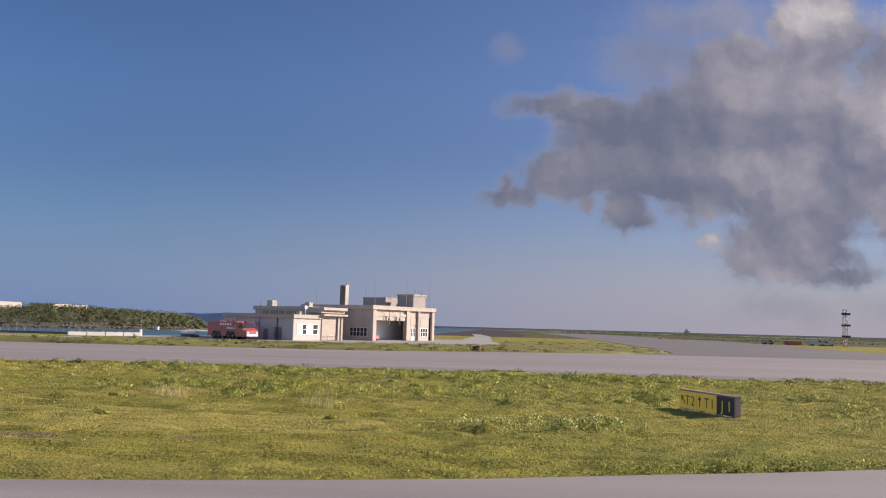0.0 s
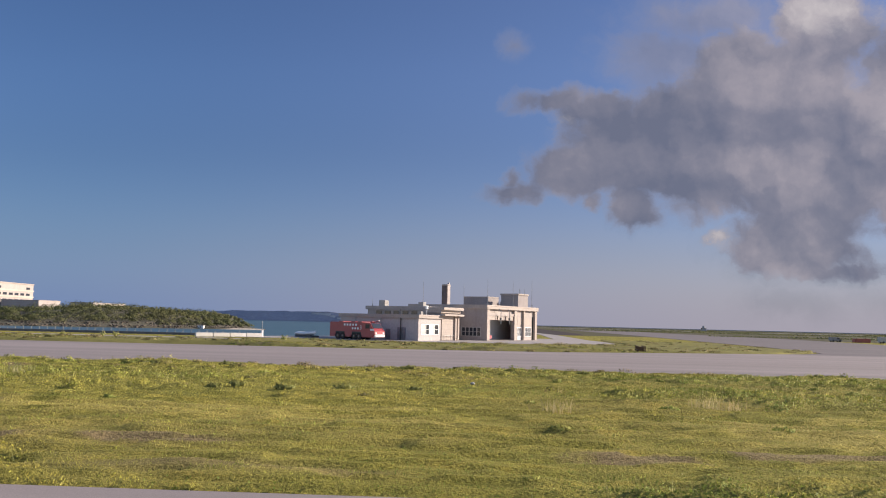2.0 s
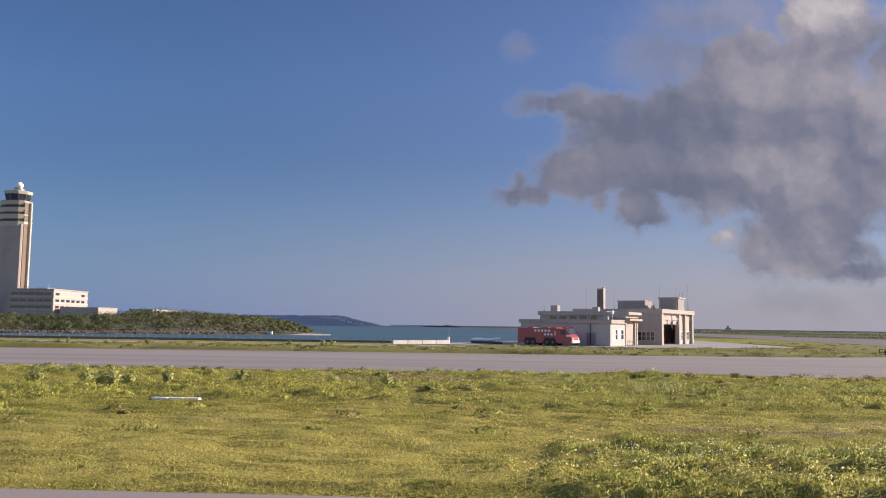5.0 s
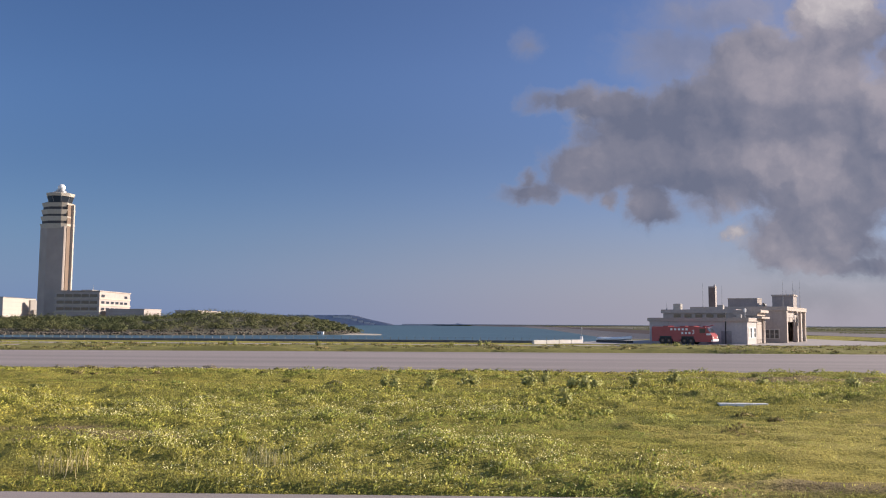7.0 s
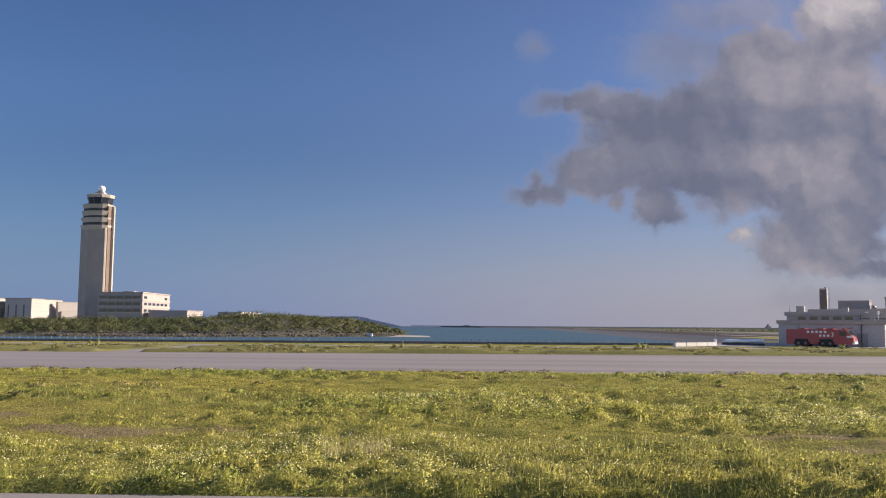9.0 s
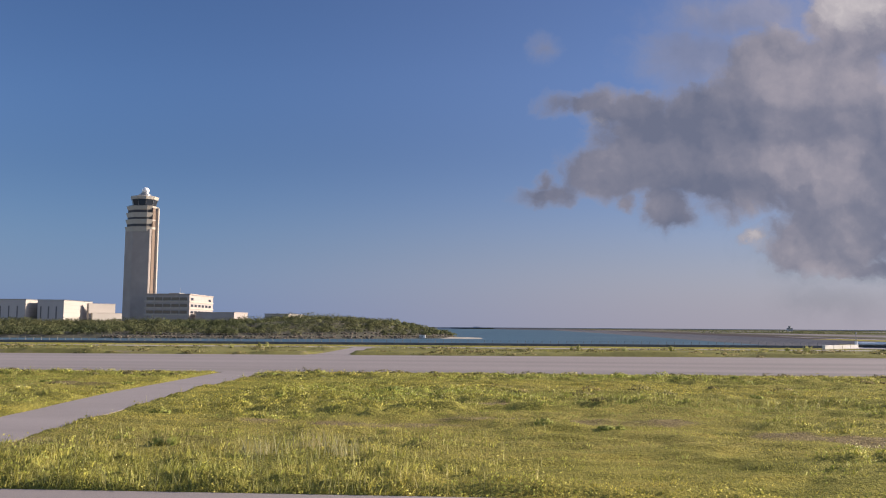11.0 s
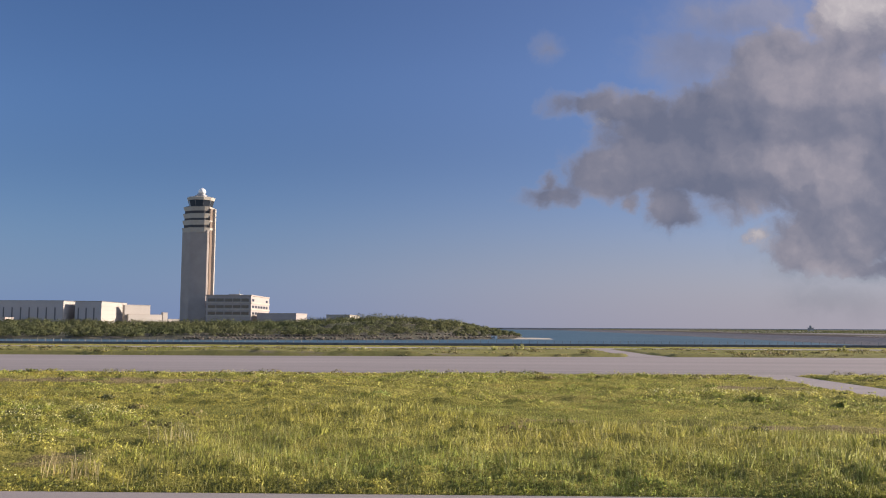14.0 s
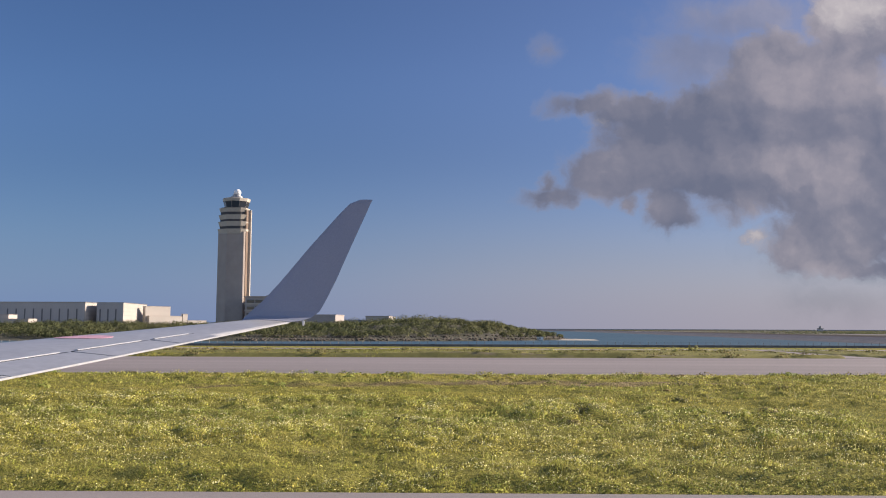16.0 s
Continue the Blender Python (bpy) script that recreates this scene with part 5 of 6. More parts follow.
# stair tower and plant room on the garage roof
part("wall", box(18.1, 23.5, 1.6, 6.2, 7.6, 10.7), M_PLANT_SHADED, station)
part("roof", box(17.9, 23.7, 1.4, 6.4, 10.7, 11.05, 0.05), M_CREAM_LIGHT, station)
part("wall", box(17.9, 23.4, 9.6, 16.4, 7.6, 10.1), M_PLANT_SHADED, station)
part("roof", box(17.8, 23.5, 9.5, 16.5, 10.1, 10.3, 0.05), M_CREAM_LIGHT, station)
bm = box(12.9, 14.3, 18.2, 19.8, 6.9, 13.1, 0.06)
bm = box(12.85, 14.35, 18.15, 19.85, 12.8, 13.0, 0.03, bm)
bm = box(13.8, 14.2, 18.4, 18.8, 13.0, 13.5, 0.03, bm)
flue = part("chimney", bm, M_CREAM, station)
# added dark panel: shade on the chimney's left face put into colour
part("cladding", box(12.82, 12.9, 18.22, 19.78, 7.0, 12.78, 0.01), M_FLUE_SHADE, flue, "chimney side with shade put into its dark brown")

# middle block with the shutter front, low block with the office window
part("wall", box(-13.0, -0.2, 8.0, 23, 0, 6.3), M_CREAM, station)
part("wall", box(-14.0, -7.0, 3.7, 8.0, 0, 5.6), M_CREAM, station)
flat_roof(-13.0, -0.8, 8.0, 23, 7.0, 0.4, 0.75, M_CREAM, station)
bm = box(-14.4, -6.2, 2.5, 8.0, 6.3, 6.9, 0.06)
bm = box(-14.4, -6.4, 3.2, 8.0, 5.7, 6.3, 0.03, bm)
bm = box(-14.4, -6.3, 2.3, 4.0, 5.1, 5.5, 0.04, bm)
part("canopy", bm, M_CREAM_LIGHT, station)
sh = part("shutter", box(-13.6, -8.8, 3.52, 3.70, 0.05, 5.1), M_CREAM_LIGHT, station, "pale roller shutter")
for k in range(9):
    part("slat", box(-13.6, -8.8, 3.47, 3.53, 0.1 + 0.55 * k, 0.58 + 0.55 * k, 0.02), M_CREAM_LIGHT, sh)
for x in (-8.4, -7.3):
    part("pillar", box(x - 0.3, x + 0.3, 3.1, 3.7, 0, 5.3, 0.04), M_CREAM_LIGHT, station)
bm = rod((-13.4, 3.2, 1.0), (-9.0, 3.2, 1.0), 0.03)
for x in (-13.4, -11.9, -10.4, -9.0):
    bm = rod((x, 3.2, 0), (x, 3.2, 1.05), 0.03, bm=bm)
part("rail", bm, M_STEEL, station)
part("wall", box(-22.5, -14.0, 3.5, 23, 0, 4.6), M_LOW_WALL_LIT, station)
flat_roof(-22.5, -14.2, 3.5, 23, 5.15, 0.35, 0.7, M_CREAM_LIGHT, station)
window(-21.4, -14.9, 1.3, 3.2, 3.5, 4, station, pane_mat=M_BLIND)
part("shutter", box(-18.6, -17.2, 3.40, 3.46, 1.2, 3.3), M_WHITE, station, "white panel between the windows")
# side of the low block: a dark doorway and small windows
for y0, y1, z1 in ((6.5, 8.5, 2.6), (10.2, 11.4, 2.2), (15.0, 17.5, 2.6)):
    part("door", box(-22.56, -22.48, y0, y1, 0.05, z1, 0.01), M_STEEL, station, "grey steel side door")
part("door", box(-6.2, -4.9, 7.93, 8.02, 0.05, 2.3, 0.01), M_DARK, station, "dark doorway in the recess")
part("drainpipe", rod((-22.75, 7.6, 0), (-22.75, 7.6, 6.3), 0.09, bm=rod((-22.9, 7.6, 4.2), (-22.4, 7.6, 4.2), 0.06)), M_BLACK, station, "dark upright pipe on the side wall")
for y in (12.6, 19.0):
    part("drainpipe", rod((-22.6, y, 0), (-22.6, y, 4.5), 0.07), M_CONCRETE, station)
part("vent", box(-22.62, -22.48, 12.9, 13.9, 2.9, 3.7, 0.02), M_STEEL, station)
part("vent", box(-22.62, -22.48, 18.0, 18.8, 2.9, 3.6, 0.02), M_STEEL, station)
bm = rod((23.8, 9.2, 8.6), (24.1, 8.8, 8.75), 0.75, 0.55, n=18)
bm = rod((23.3, 9.7, 8.6), (23.8, 9.2, 8.6), 0.07, bm=bm)
part("dish", bm, M_STEEL, station, "grey dish aerial on the plant room corner")
for k in range(5):
    part("window", box(-13.06, -12.98, 10.0 + 2.3 * k, 11.5 + 2.3 * k, 5.35, 6.0, 0.01), M_GLASS, station, "dark high window in the shaded wall")
bm = None
for y in np.linspace(1.0, 19.0, 10):
    bm = rod((25.0, y, 7.8), (25.0, y, 8.5), 0.03, n=6, bm=bm)
bm = rod((25.0, 1.0, 8.5), (25.0, 19.0, 8.5), 0.03, n=6, bm=bm)
part("rail", bm, M_STEEL, station)
for x, y in ((18.2, 1.3), (21.0, 1.3), (23.9, 4.0)):
    part("roof_ladder", rod((x, y, 10.9), (x, y, 12.2), 0.045, n=6), M_STEEL, station)
# roof clutter
for x, y, s, z in ((-8.0, 12, 1.3, 6.9), (-10.5, 20.5, 1.6, 6.9), (-18, 6, 0.9, 5.1), (16.0, 8.5, 1.0, 7.7)):
    part("roof_unit", box(x - s / 2, x + s / 2, y - s / 2, y + s / 2, z - 0.2, z + s * 0.9, 0.06), M_CONCRETE, station)
bm = rod((-17.2, 5.0, 5.1), (-17.2, 5.0, 6.6), 0.05)
bm = box(-17.6, -16.8, 4.8, 5.2, 6.4, 7.1, 0.1, bm)
part("loudspeaker", bm, M_WHITE, station)
for x, y, z0, z1 in ((2.3, 18.4, 7.6, 13.4), (22.0, 18.8, 7.6, 13.7), (1.4, 0.9, 7.6, 13.5), (14.0, 0.9, 7.6, 13.9), (24.4, 1.0, 7.6, 14.5), (-12, 22.5, 6.8, 8.6)):
    bm = rod((x, y, z0), (x, y, z1), 0.06, 0.025)
    bm = rod((x, y, z0), (x, y, z0 + 0.5), 0.12, bm=bm)
    part("antenna", bm, M_STEEL, station)


# ---- fire engine ----
def wheel(parent, x, y):
    w = part("wheel", rod((x, y - 0.22, 0.68), (x, y + 0.22, 0.68), 0.68, n=24), M_TYRE, parent, "black tyre")
    part("rim", rod((x, y - 0.24, 0.68), (x, y + 0.24, 0.68), 0.34, n=16), M_RUST, w)
    part("hub", rod((x, y - 0.28, 0.68), (x, y + 0.28, 0.68), 0.13, n=12), M_STEEL, w)


def fire_engine(m, label):
    """Eight-wheeled airport tender: x forward, y to its left."""
    e = thing("fire_engine", m, label, "fire engine")
    body = [(-6.1, 0.95), (-6.1, 3.25), (-5.9, 3.4), (2.6, 3.4), (3.0, 3.35), (3.0, 0.95)]
    part("body", profile_y(body, -1.45, 1.45), M_RED, e)
    # wheel housings cut by dark skirts, lower red panels between them
    for x0, x1 in ((-6.1, -4.65), (-1.75, -0.15), (2.75, 5.7)):
        part("skirt", box(x0, x1, -1.47, 1.47, 0.5, 1.0, 0.03), M_RED, e)
    part("chassis", box(-5.8, 5.6, -1.1, 1.1, 0.55, 0.98), M_BLACK, e)
    for x0, x1 in ((-4.6, -1.8), (-0.1, 2.7)):
        part("wheel_arch", box(x0, x1, -1.47, 1.47, 0.9, 1.72, 0.16), M_BLACK, e)
    cab = [(3.0, 0.95), (3.0, 3.35), (4.9, 3.3), (5.6, 2.3), (6.15, 1.75), (6.2, 0.95)]
    c = part("cab", profile_y(cab, -1.45, 1.45), M_RED, e)
    part("windscreen", loft([[(4.98, -1.3, 3.22), (4.98, 1.3, 3.22), (4.99, 1.3, 3.27), (4.99, -1.3, 3.27)], [(5.68, -1.3, 2.28), (5.68, 1.3, 2.28), (5.70, 1.3, 2.34), (5.70, -1.3, 2.34)]]), M_GLASS, c)
    for y in (-1.46, 1.46):
        part("side_window", box(3.7, 4.85, y - 0.015, y + 0.015, 2.2, 3.05, 0.01), M_GLASS, c)
        part("trim", box(5.0, 6.0, y - 0.02, y + 0.02, 1.8, 2.15, 0.01), M_WHITE, c, "white stripe on the cab")
    part("bumper", box(5.9, 6.35, -1.4, 1.4, 0.6, 1.1, 0.08), M_WHITE, e)
    for y in (-1.05, 1.05):
        part("headlight", box(6.15, 6.26, y - 0.22, y + 0.22, 1.2, 1.5, 0.05), M_WHITE, e)
    part("roof_monitor", rod((4.2, 0, 3.3), (5.9, 0, 3.75), 0.11, 0.07, bm=box(3.9, 4.5, -0.35, 0.35, 3.25, 3.6, 0.05)), M_RED, e)
    for x in (-3.2, 0.2, 2.0):
        part("roof_locker", box(x - 0.6, x + 0.6, -1.35, 1.35, 3.4, 3.55, 0.05), M_RED, e)
    for y in (-1.4, 1.4):
        part("handrail", rod((-5.8, y, 3.62), (2.8, y, 3.62), 0.03), M_STEEL, e)
    for x in (-3.85, -2.5, 0.65, 2.0):
        for y in (-1.25, 1.25):
            wheel(e, x, y)
    # lettering on the side: unreadable signs as bars, one clear figure
    for k in range(5):
        part("lettering", box(-2.2 + 0.78 * k, -1.75 + 0.78 * k, -1.463, -1.452, 2.68, 3.08), M_WHITE, e, "white lettering")
    for k in range(3):
        part("lettering", box(0.05 + 0.72 * k, 0.46 + 0.72 * k, -1.463, -1.452, 1.98, 2.36), M_WHITE, e, "white lettering")
    letters("figure", "3", 1.15, M_WHITE, e, pose(2.45, -1.458, 2.0, 90, 0, 0), "white figure 3")
    return e


fire_engine(pose(-51.6, 168.0, 0.012, 0, 0, -35), "red eight-wheeled airport fire engine parked beside the station")
inner = pose(-25.7, 186.5, 0, 0, 0, 62) @ pose(2.2, 2.7, 0.06, 0, 0, -90)
small = thing("rescue_car", inner, "small red emergency car inside the vehicle bay", "car")
part("body", profile_y([(-2.0, 0.4), (-2.0, 1.2), (-1.7, 1.95), (0.7, 1.95), (1.3, 1.25), (2.1, 1.1), (2.2, 0.4)], -0.85, 0.85), M_RED, small)
part("windscreen", box(-1.5, 0.6, -0.87, 0.87, 1.3, 1.8, 0.02), M_GLASS, small)
for x in (-1.35, 1.35):
    for y in (-0.75, 0.75):
        part("wheel", rod((x, y - 0.12, 0.33), (x, y + 0.12, 0.33), 0.33, n=18), M_TYRE, small)

# ---- things by the sea wall near the station ----
bar = thing("concrete_barrier", pose(-76.3, 165.0, 0, 0, 0, 45), "long low white concrete barrier by the sea", "barrier")
for k in range(4):
    part("block", box(-7.2 + 3.6 * k, -3.7 + 3.6 * k, -0.3, 0.3, -0.05, 0.72, 0.05), M_CONCRETE_PALE, bar)
lp = thing("marker_post", pose(-71.3, 170.2, 0), "thin steel post with a white drum base", "post")
part("drum", rod((0, 0, -0.05), (0, 0, 1.35), 0.3, 0.26, n=20), M_WHITE, lp)
part("pole", rod((0, 0, 1.35), (0, 0, 2.9), 0.06, n=10), M_STEEL, lp)
part("lamp", rod((0, 0, 2.85), (0, 0, 3.15), 0.14, 0.1, n=12), M_STEEL, lp)
boat = thing("rescue_boat", pose(-63.5, 177.5, 0.0, 0, 0, -58), "white inflatable rescue boat lying on a dark cradle", "boat")
hull = []
for s in np.linspace(0, 1, 10):
    w = 1.1 * (1 - s ** 4) + 0.05
    x = -5 + 10 * s
    lift = 0.35 * s ** 3
    hull.append([(x, w * math.cos(a), 0.75 + lift + 0.38 * math.sin(a)) for a in np.linspace(0, 2 * math.pi, 14, endpoint=False)])
part("hull", loft(hull), M_WHITE, boat, smooth=True)
part("cradle", box(-5.4, 4.4, -0.9, 0.9, 0.0, 0.42, 0.04), M_DARK, boat)

# ---- rusty screen over the drain ----
dr = thing("drain_screen", pose(-2.0, 132.6, -0.06, 0, 0, 84), "rusty brown steel railing box over a drain", "railing")
for x in (-3.8, -1.3, 1.3, 3.8):
    for y in (-0.5, 0.5):
        part("post", box(x - 0.06, x + 0.06, y - 0.06, y + 0.06, 0, 0.95), M_RUST, dr)
for z in (0.4, 0.9):
    for y in (-0.5, 0.5):
        part("rail", box(-3.86, 3.86, y - 0.04, y + 0.04, z - 0.04, z + 0.04), M_RUST, dr)
part("grate", box(-1.2, 1.2, -0.44, 0.44, 0.1, 0.8, 0.03), M_RUST, dr)

# ---- taxiway guidance sign ----
sg = thing("taxiway_sign", pose(9.90, 39.25, -0.06, 0, 0, -70.7) @ Matrix.Diagonal((0.94, 0.94, 0.93, 1)), "yellow and black taxiway guidance sign on short legs", "sign")
part("case", box(-2.27, 2.27, -0.16, 0.16, 0.22, 1.12, 0.02), M_MAUVE, sg)
part("panel", box(-2.24, -0.84, -0.172, -0.158, 0.25, 1.09), M_YELLOW, sg, "yellow panel")
part("panel", box(-0.80, 0.85, -0.172, -0.158, 0.25, 1.09), M_YELLOW, sg, "yellow panel")
part("panel", box(0.89, 2.22, -0.172, -0.158, 0.25, 1.09), M_BLACK, sg, "black panel")
part("cap", box(-2.3, 2.3, -0.18, 0.18, 1.12, 1.17, 0.01), M_MAUVE, sg)
for x in (-1.9, -0.6, 0.7, 1.95):
    part("leg", box(x - 0.06, x + 0.06, -0.06, 0.06, 0, 0.24), M_STEEL, sg)
for k in range(6):
    part("footing", box(-2.1 + 0.74 * k, -1.62 + 0.74 * k, -0.34, 0.12, 0.0, 0.17, 0.02), M_CONCRETE_PALE, sg)
for sign, x, mat in (("T", -1.58, M_BLACK), ("2", -1.12, M_BLACK), ("T", 0.06, M_BLACK), ("1", 0.52, M_BLACK), ("J", 1.32, M_YELLOW), ("1", 1.86, M_YELLOW)):
    letters("lettering", sign, 0.68, mat, sg, pose(x, -0.174, 0.43, 90, 0, 0))


def arrow(parent, x, z, turn):
    bm = prism([(-0.04, -0.26), (0.04, -0.26), (0.04, 0.08), (0.16, 0.08), (0.0, 0.28), (-0.16, 0.08), (-0.04, 0.08)], -0.003, 0.003)
    ob = part("arrow", bm, M_BLACK, parent)
    ob.matrix_local = pose(x, -0.176, z, 90, 0, 0) @ pose(0, 0, 0, 0, 0, turn)


arrow(sg, -1.96, 0.67, 45)
arrow(sg, -0.52, 0.67, 0)

# ---- far side of the field: mast, vehicles, hut ----
mast = thing("radio_mast", pose(125.0, 308.0, 3.0), "red and white lattice mast with three dark platforms", "mast")
bm = None
for x in (-0.6, 0.6):
    for y in (-0.6, 0.6):
        bm = rod((x, y, -3.1), (x * 0.8, y * 0.8, 10.3), 0.09, n=6, bm=bm)
part("legs", bm, M_RED_FADED, mast)
bm = None
for k in range(10):
    z = -2.3 + 1.25 * k
    for a, b in (((-0.6, -0.6), (0.6, -0.6)), ((0.6, -0.6), (0.6, 0.6)), ((0.6, 0.6), (-0.6, 0.6)), ((-0.6, 0.6), (-0.6, -0.6))):
        bm = rod((*a, z), (*b, z + 1.2), 0.05, n=5, bm=bm)
        bm = rod((*a, z), (*b, z), 0.05, n=5, bm=bm)
part("bracing", bm, M_WHITE, mast)
for z in (0.7, 4.6, 8.6):
    part("platform", box(-0.9, 1.6, -0.9, 0.9, z - 0.35, z + 0.35, 0.05), M_BLACK, mast)

def van(name, m, length, height, mat, label, category):
    v = thing(name, m, label, category)
    half = length / 2
    part("body", profile_y([(-half, 0.45), (-half, height), (half * 0.35, height), (half * 0.6, height * 0.55), (half, height * 0.5), (half, 0.45)], -0.95, 0.95), mat, v)
    part("windscreen", box(half * 0.1, half * 0.5, -0.97, 0.97, height * 0.58, height * 0.9, 0.02), M_GLASS, v)
    for x in (-half * 0.6, half * 0.6):
        for y in (-0.85, 0.85):
            part("wheel", rod((x, y - 0.12, 0.4), (x, y + 0.12, 0.4), 0.4, n=16), M_TYRE, v)
    return v


van("pickup", pose(105.5, 331, -0.05, 0, 0, 10), 4.4, 1.8, M_STEEL, "dark grey pickup parked on the far grass", "car")
van("works_truck", pose(119.5, 320, -0.05, 0, 0, 8), 6.0, 2.3, M_SHED, "pale works truck parked on the far grass", "truck")
van("works_van", pose(123.8, 321, -0.05, 0, 0, 190), 4.6, 1.9, M_SHED, "pale works van parked beside the truck", "van")
part_root = thing("red_container", pose(113, 326, -0.05, 0, 0, 5), "faded red steel container on the far grass", "container")
part("body", box(-2.9, 2.9, -1.2, 1.2, 0.05, 1.5, 0.05), M_RED_FADED, part_root)
for k in range(9):
    part("rib", box(-2.75 + 0.66 * k, -2.5 + 0.66 * k, -1.24, -1.19, 0.2, 1.45), M_RED_FADED, part_root)
hut = thing("far_hut", pose(310, 1365, 0), "small dark equipment hut on the horizon", "hut")
part("wall", box(-3.5, 3.5, -3, 3, -0.1, 4.6, 0.1), M_SHED, hut)
part("roof", box(-4, 4, -3.5, 3.5, 4.6, 5.2, 0.1), M_STEEL, hut)
part("tank", rod((0, 0, 5.2), (0, 0, 8.5), 2.0, n=18), M_STEEL, hut)

# low scrub in loose lines across the far field
rng = np.random.default_rng(21)
vs, fs, off = [], [], 0
for k in range(34):
    x0, y0, n = rng.uniform(45, 900), rng.uniform(420, 1600), 700
    run = rng.uniform(30, 140)
    if 30 < x0 < 115 and y0 < 920:
        x0 += 120
    t01 = rng.uniform(-1, 1, n)
    v, f = leaves(x0 + t01 * run, y0 + rng.normal(size=n) * 3, rng.random(n) ** 2 * (1 - t01 ** 2) * rng.uniform(0.4, 1.1), rng.uniform(0.4, 1.0, n), rng)
    vs.append(v)
    fs.append(f + off)
    off += len(v)
tagged(soup("far_scrub", np.concatenate(vs), np.concatenate(fs), [M_SHRUB]), "loose lines of low scrub across the far field", "shrubs", kind="stuff")
# second shore across the horizon
bm = prism([(-420, 3000), (900, 2500), (2600, 2300), (2600, 2500), (900, 2700), (-420, 3080)], -0.2, 2.2)
tagged(link_mesh("far_shore", bm, M_HAZED_LAND), "thin dark line of far land on the horizon", "shore", kind="structure")

# ---- control tower ----
tw = thing("control_tower", pose(-378.9, 543, 5.0) @ Matrix.Diagonal((1.06, 1.06, 1.0, 1)), "tall grey-brown concrete air traffic control tower", "tower")


def scaled(poly, s):
    return [(x * s, y * s) for x, y in poly]


shaft = [(-9.8, 4.0), (-9.8, -4.2), (-3.0, -8.4), (7.4, -8.0), (8.0, -7.2), (8.0, 2.0), (-2.0, 6.0)]
part("shaft", prism(shaft, -1.0, 61.0), M_TOWER, tw)
part("cladding", box(7.6, 8.4, -6.4, 1.6, 2, 75.5), M_TOWER_BROWN, tw, "brown cladding in the recess")
for y0, y1 in ((-1.8, -0.2),):
    part("fin", box(8.3, 10.0, y0, y1, 2, 75.8, 0.1), M_TOWER_BAND, tw, "pale vertical fin")
BANDS = [(59.6, 62.8), (64.7, 67.7), (69.2, 72.2), (74.1, 76.7)]
for k, (z0, z1) in enumerate(BANDS):
    s = 1.09 - 0.02 * k
    ring = [(-9.3, 4.2), (-9.3, -4.4), (-3.0, -8.4), (5.4, -8.4), (8.0, -6.4), (8.0, 2.4), (-2.0, 6.2)]
    lo = [(x * (s - 0.09), y * (s - 0.09), z0) for x, y in ring]
    hi = [(x * s, y * s, z1) for x, y in ring]
    part("balcony_band", loft([lo, hi]), M_TOWER_BAND, tw)
    top = BANDS[k + 1][0] if k < 3 else 77.2
    part("window_band", prism(scaled(ring, s * 0.88), z1 - 0.05, top + 0.05), M_DARK, tw, "recessed band between the balconies")
cab_ring = [(7.0 * math.cos(a), 7.0 * math.sin(a)) for a in np.linspace(0, 2 * math.pi, 10, endpoint=False) + 0.2]
cab = part("cab", loft([[(x * 0.95, y * 0.95, 76.6) for x, y in cab_ring], [(x * 1.0, y * 1.0, 77.4) for x, y in cab_ring]]), M_TOWER_BAND, tw)
part("cab_glass", loft([[(x * 1.0, y * 1.0, 77.4) for x, y in cab_ring], [(x * 1.13, y * 1.13, 81.4) for x, y in cab_ring]]), M_GLASS, cab, "dark sloping cab windows")
for x, y in cab_ring:
    part("mullion", rod((x * 1.0, y * 1.0, 77.4), (x * 1.14, y * 1.14, 81.4), 0.10, n=5), M_STEEL, cab)
part("cab_roof", loft([[(x * 1.17, y * 1.17, 81.4) for x, y in cab_ring], [(x * 1.24, y * 1.24, 83.4) for x, y in cab_ring], [(x * 1.0, y * 1.0, 83.8) for x, y in cab_ring]]), M_TOWER_BAND, tw)
part("drum", rod((0, 0, 83.7), (0, 0, 85.2), 3.8, n=20, bm=rod((0, 0, 85.2), (0, 0, 86.4), 2.6, n=20)), M_STEEL, tw)
bm = bmesh.new()
bmesh.ops.create_icosphere(bm, subdivisions=3, radius=2.3, matrix=Matrix.Translation((0.4, 0, 87.9)))
part("radome", bm, M_WHITE, tw, "white radar dome", True)


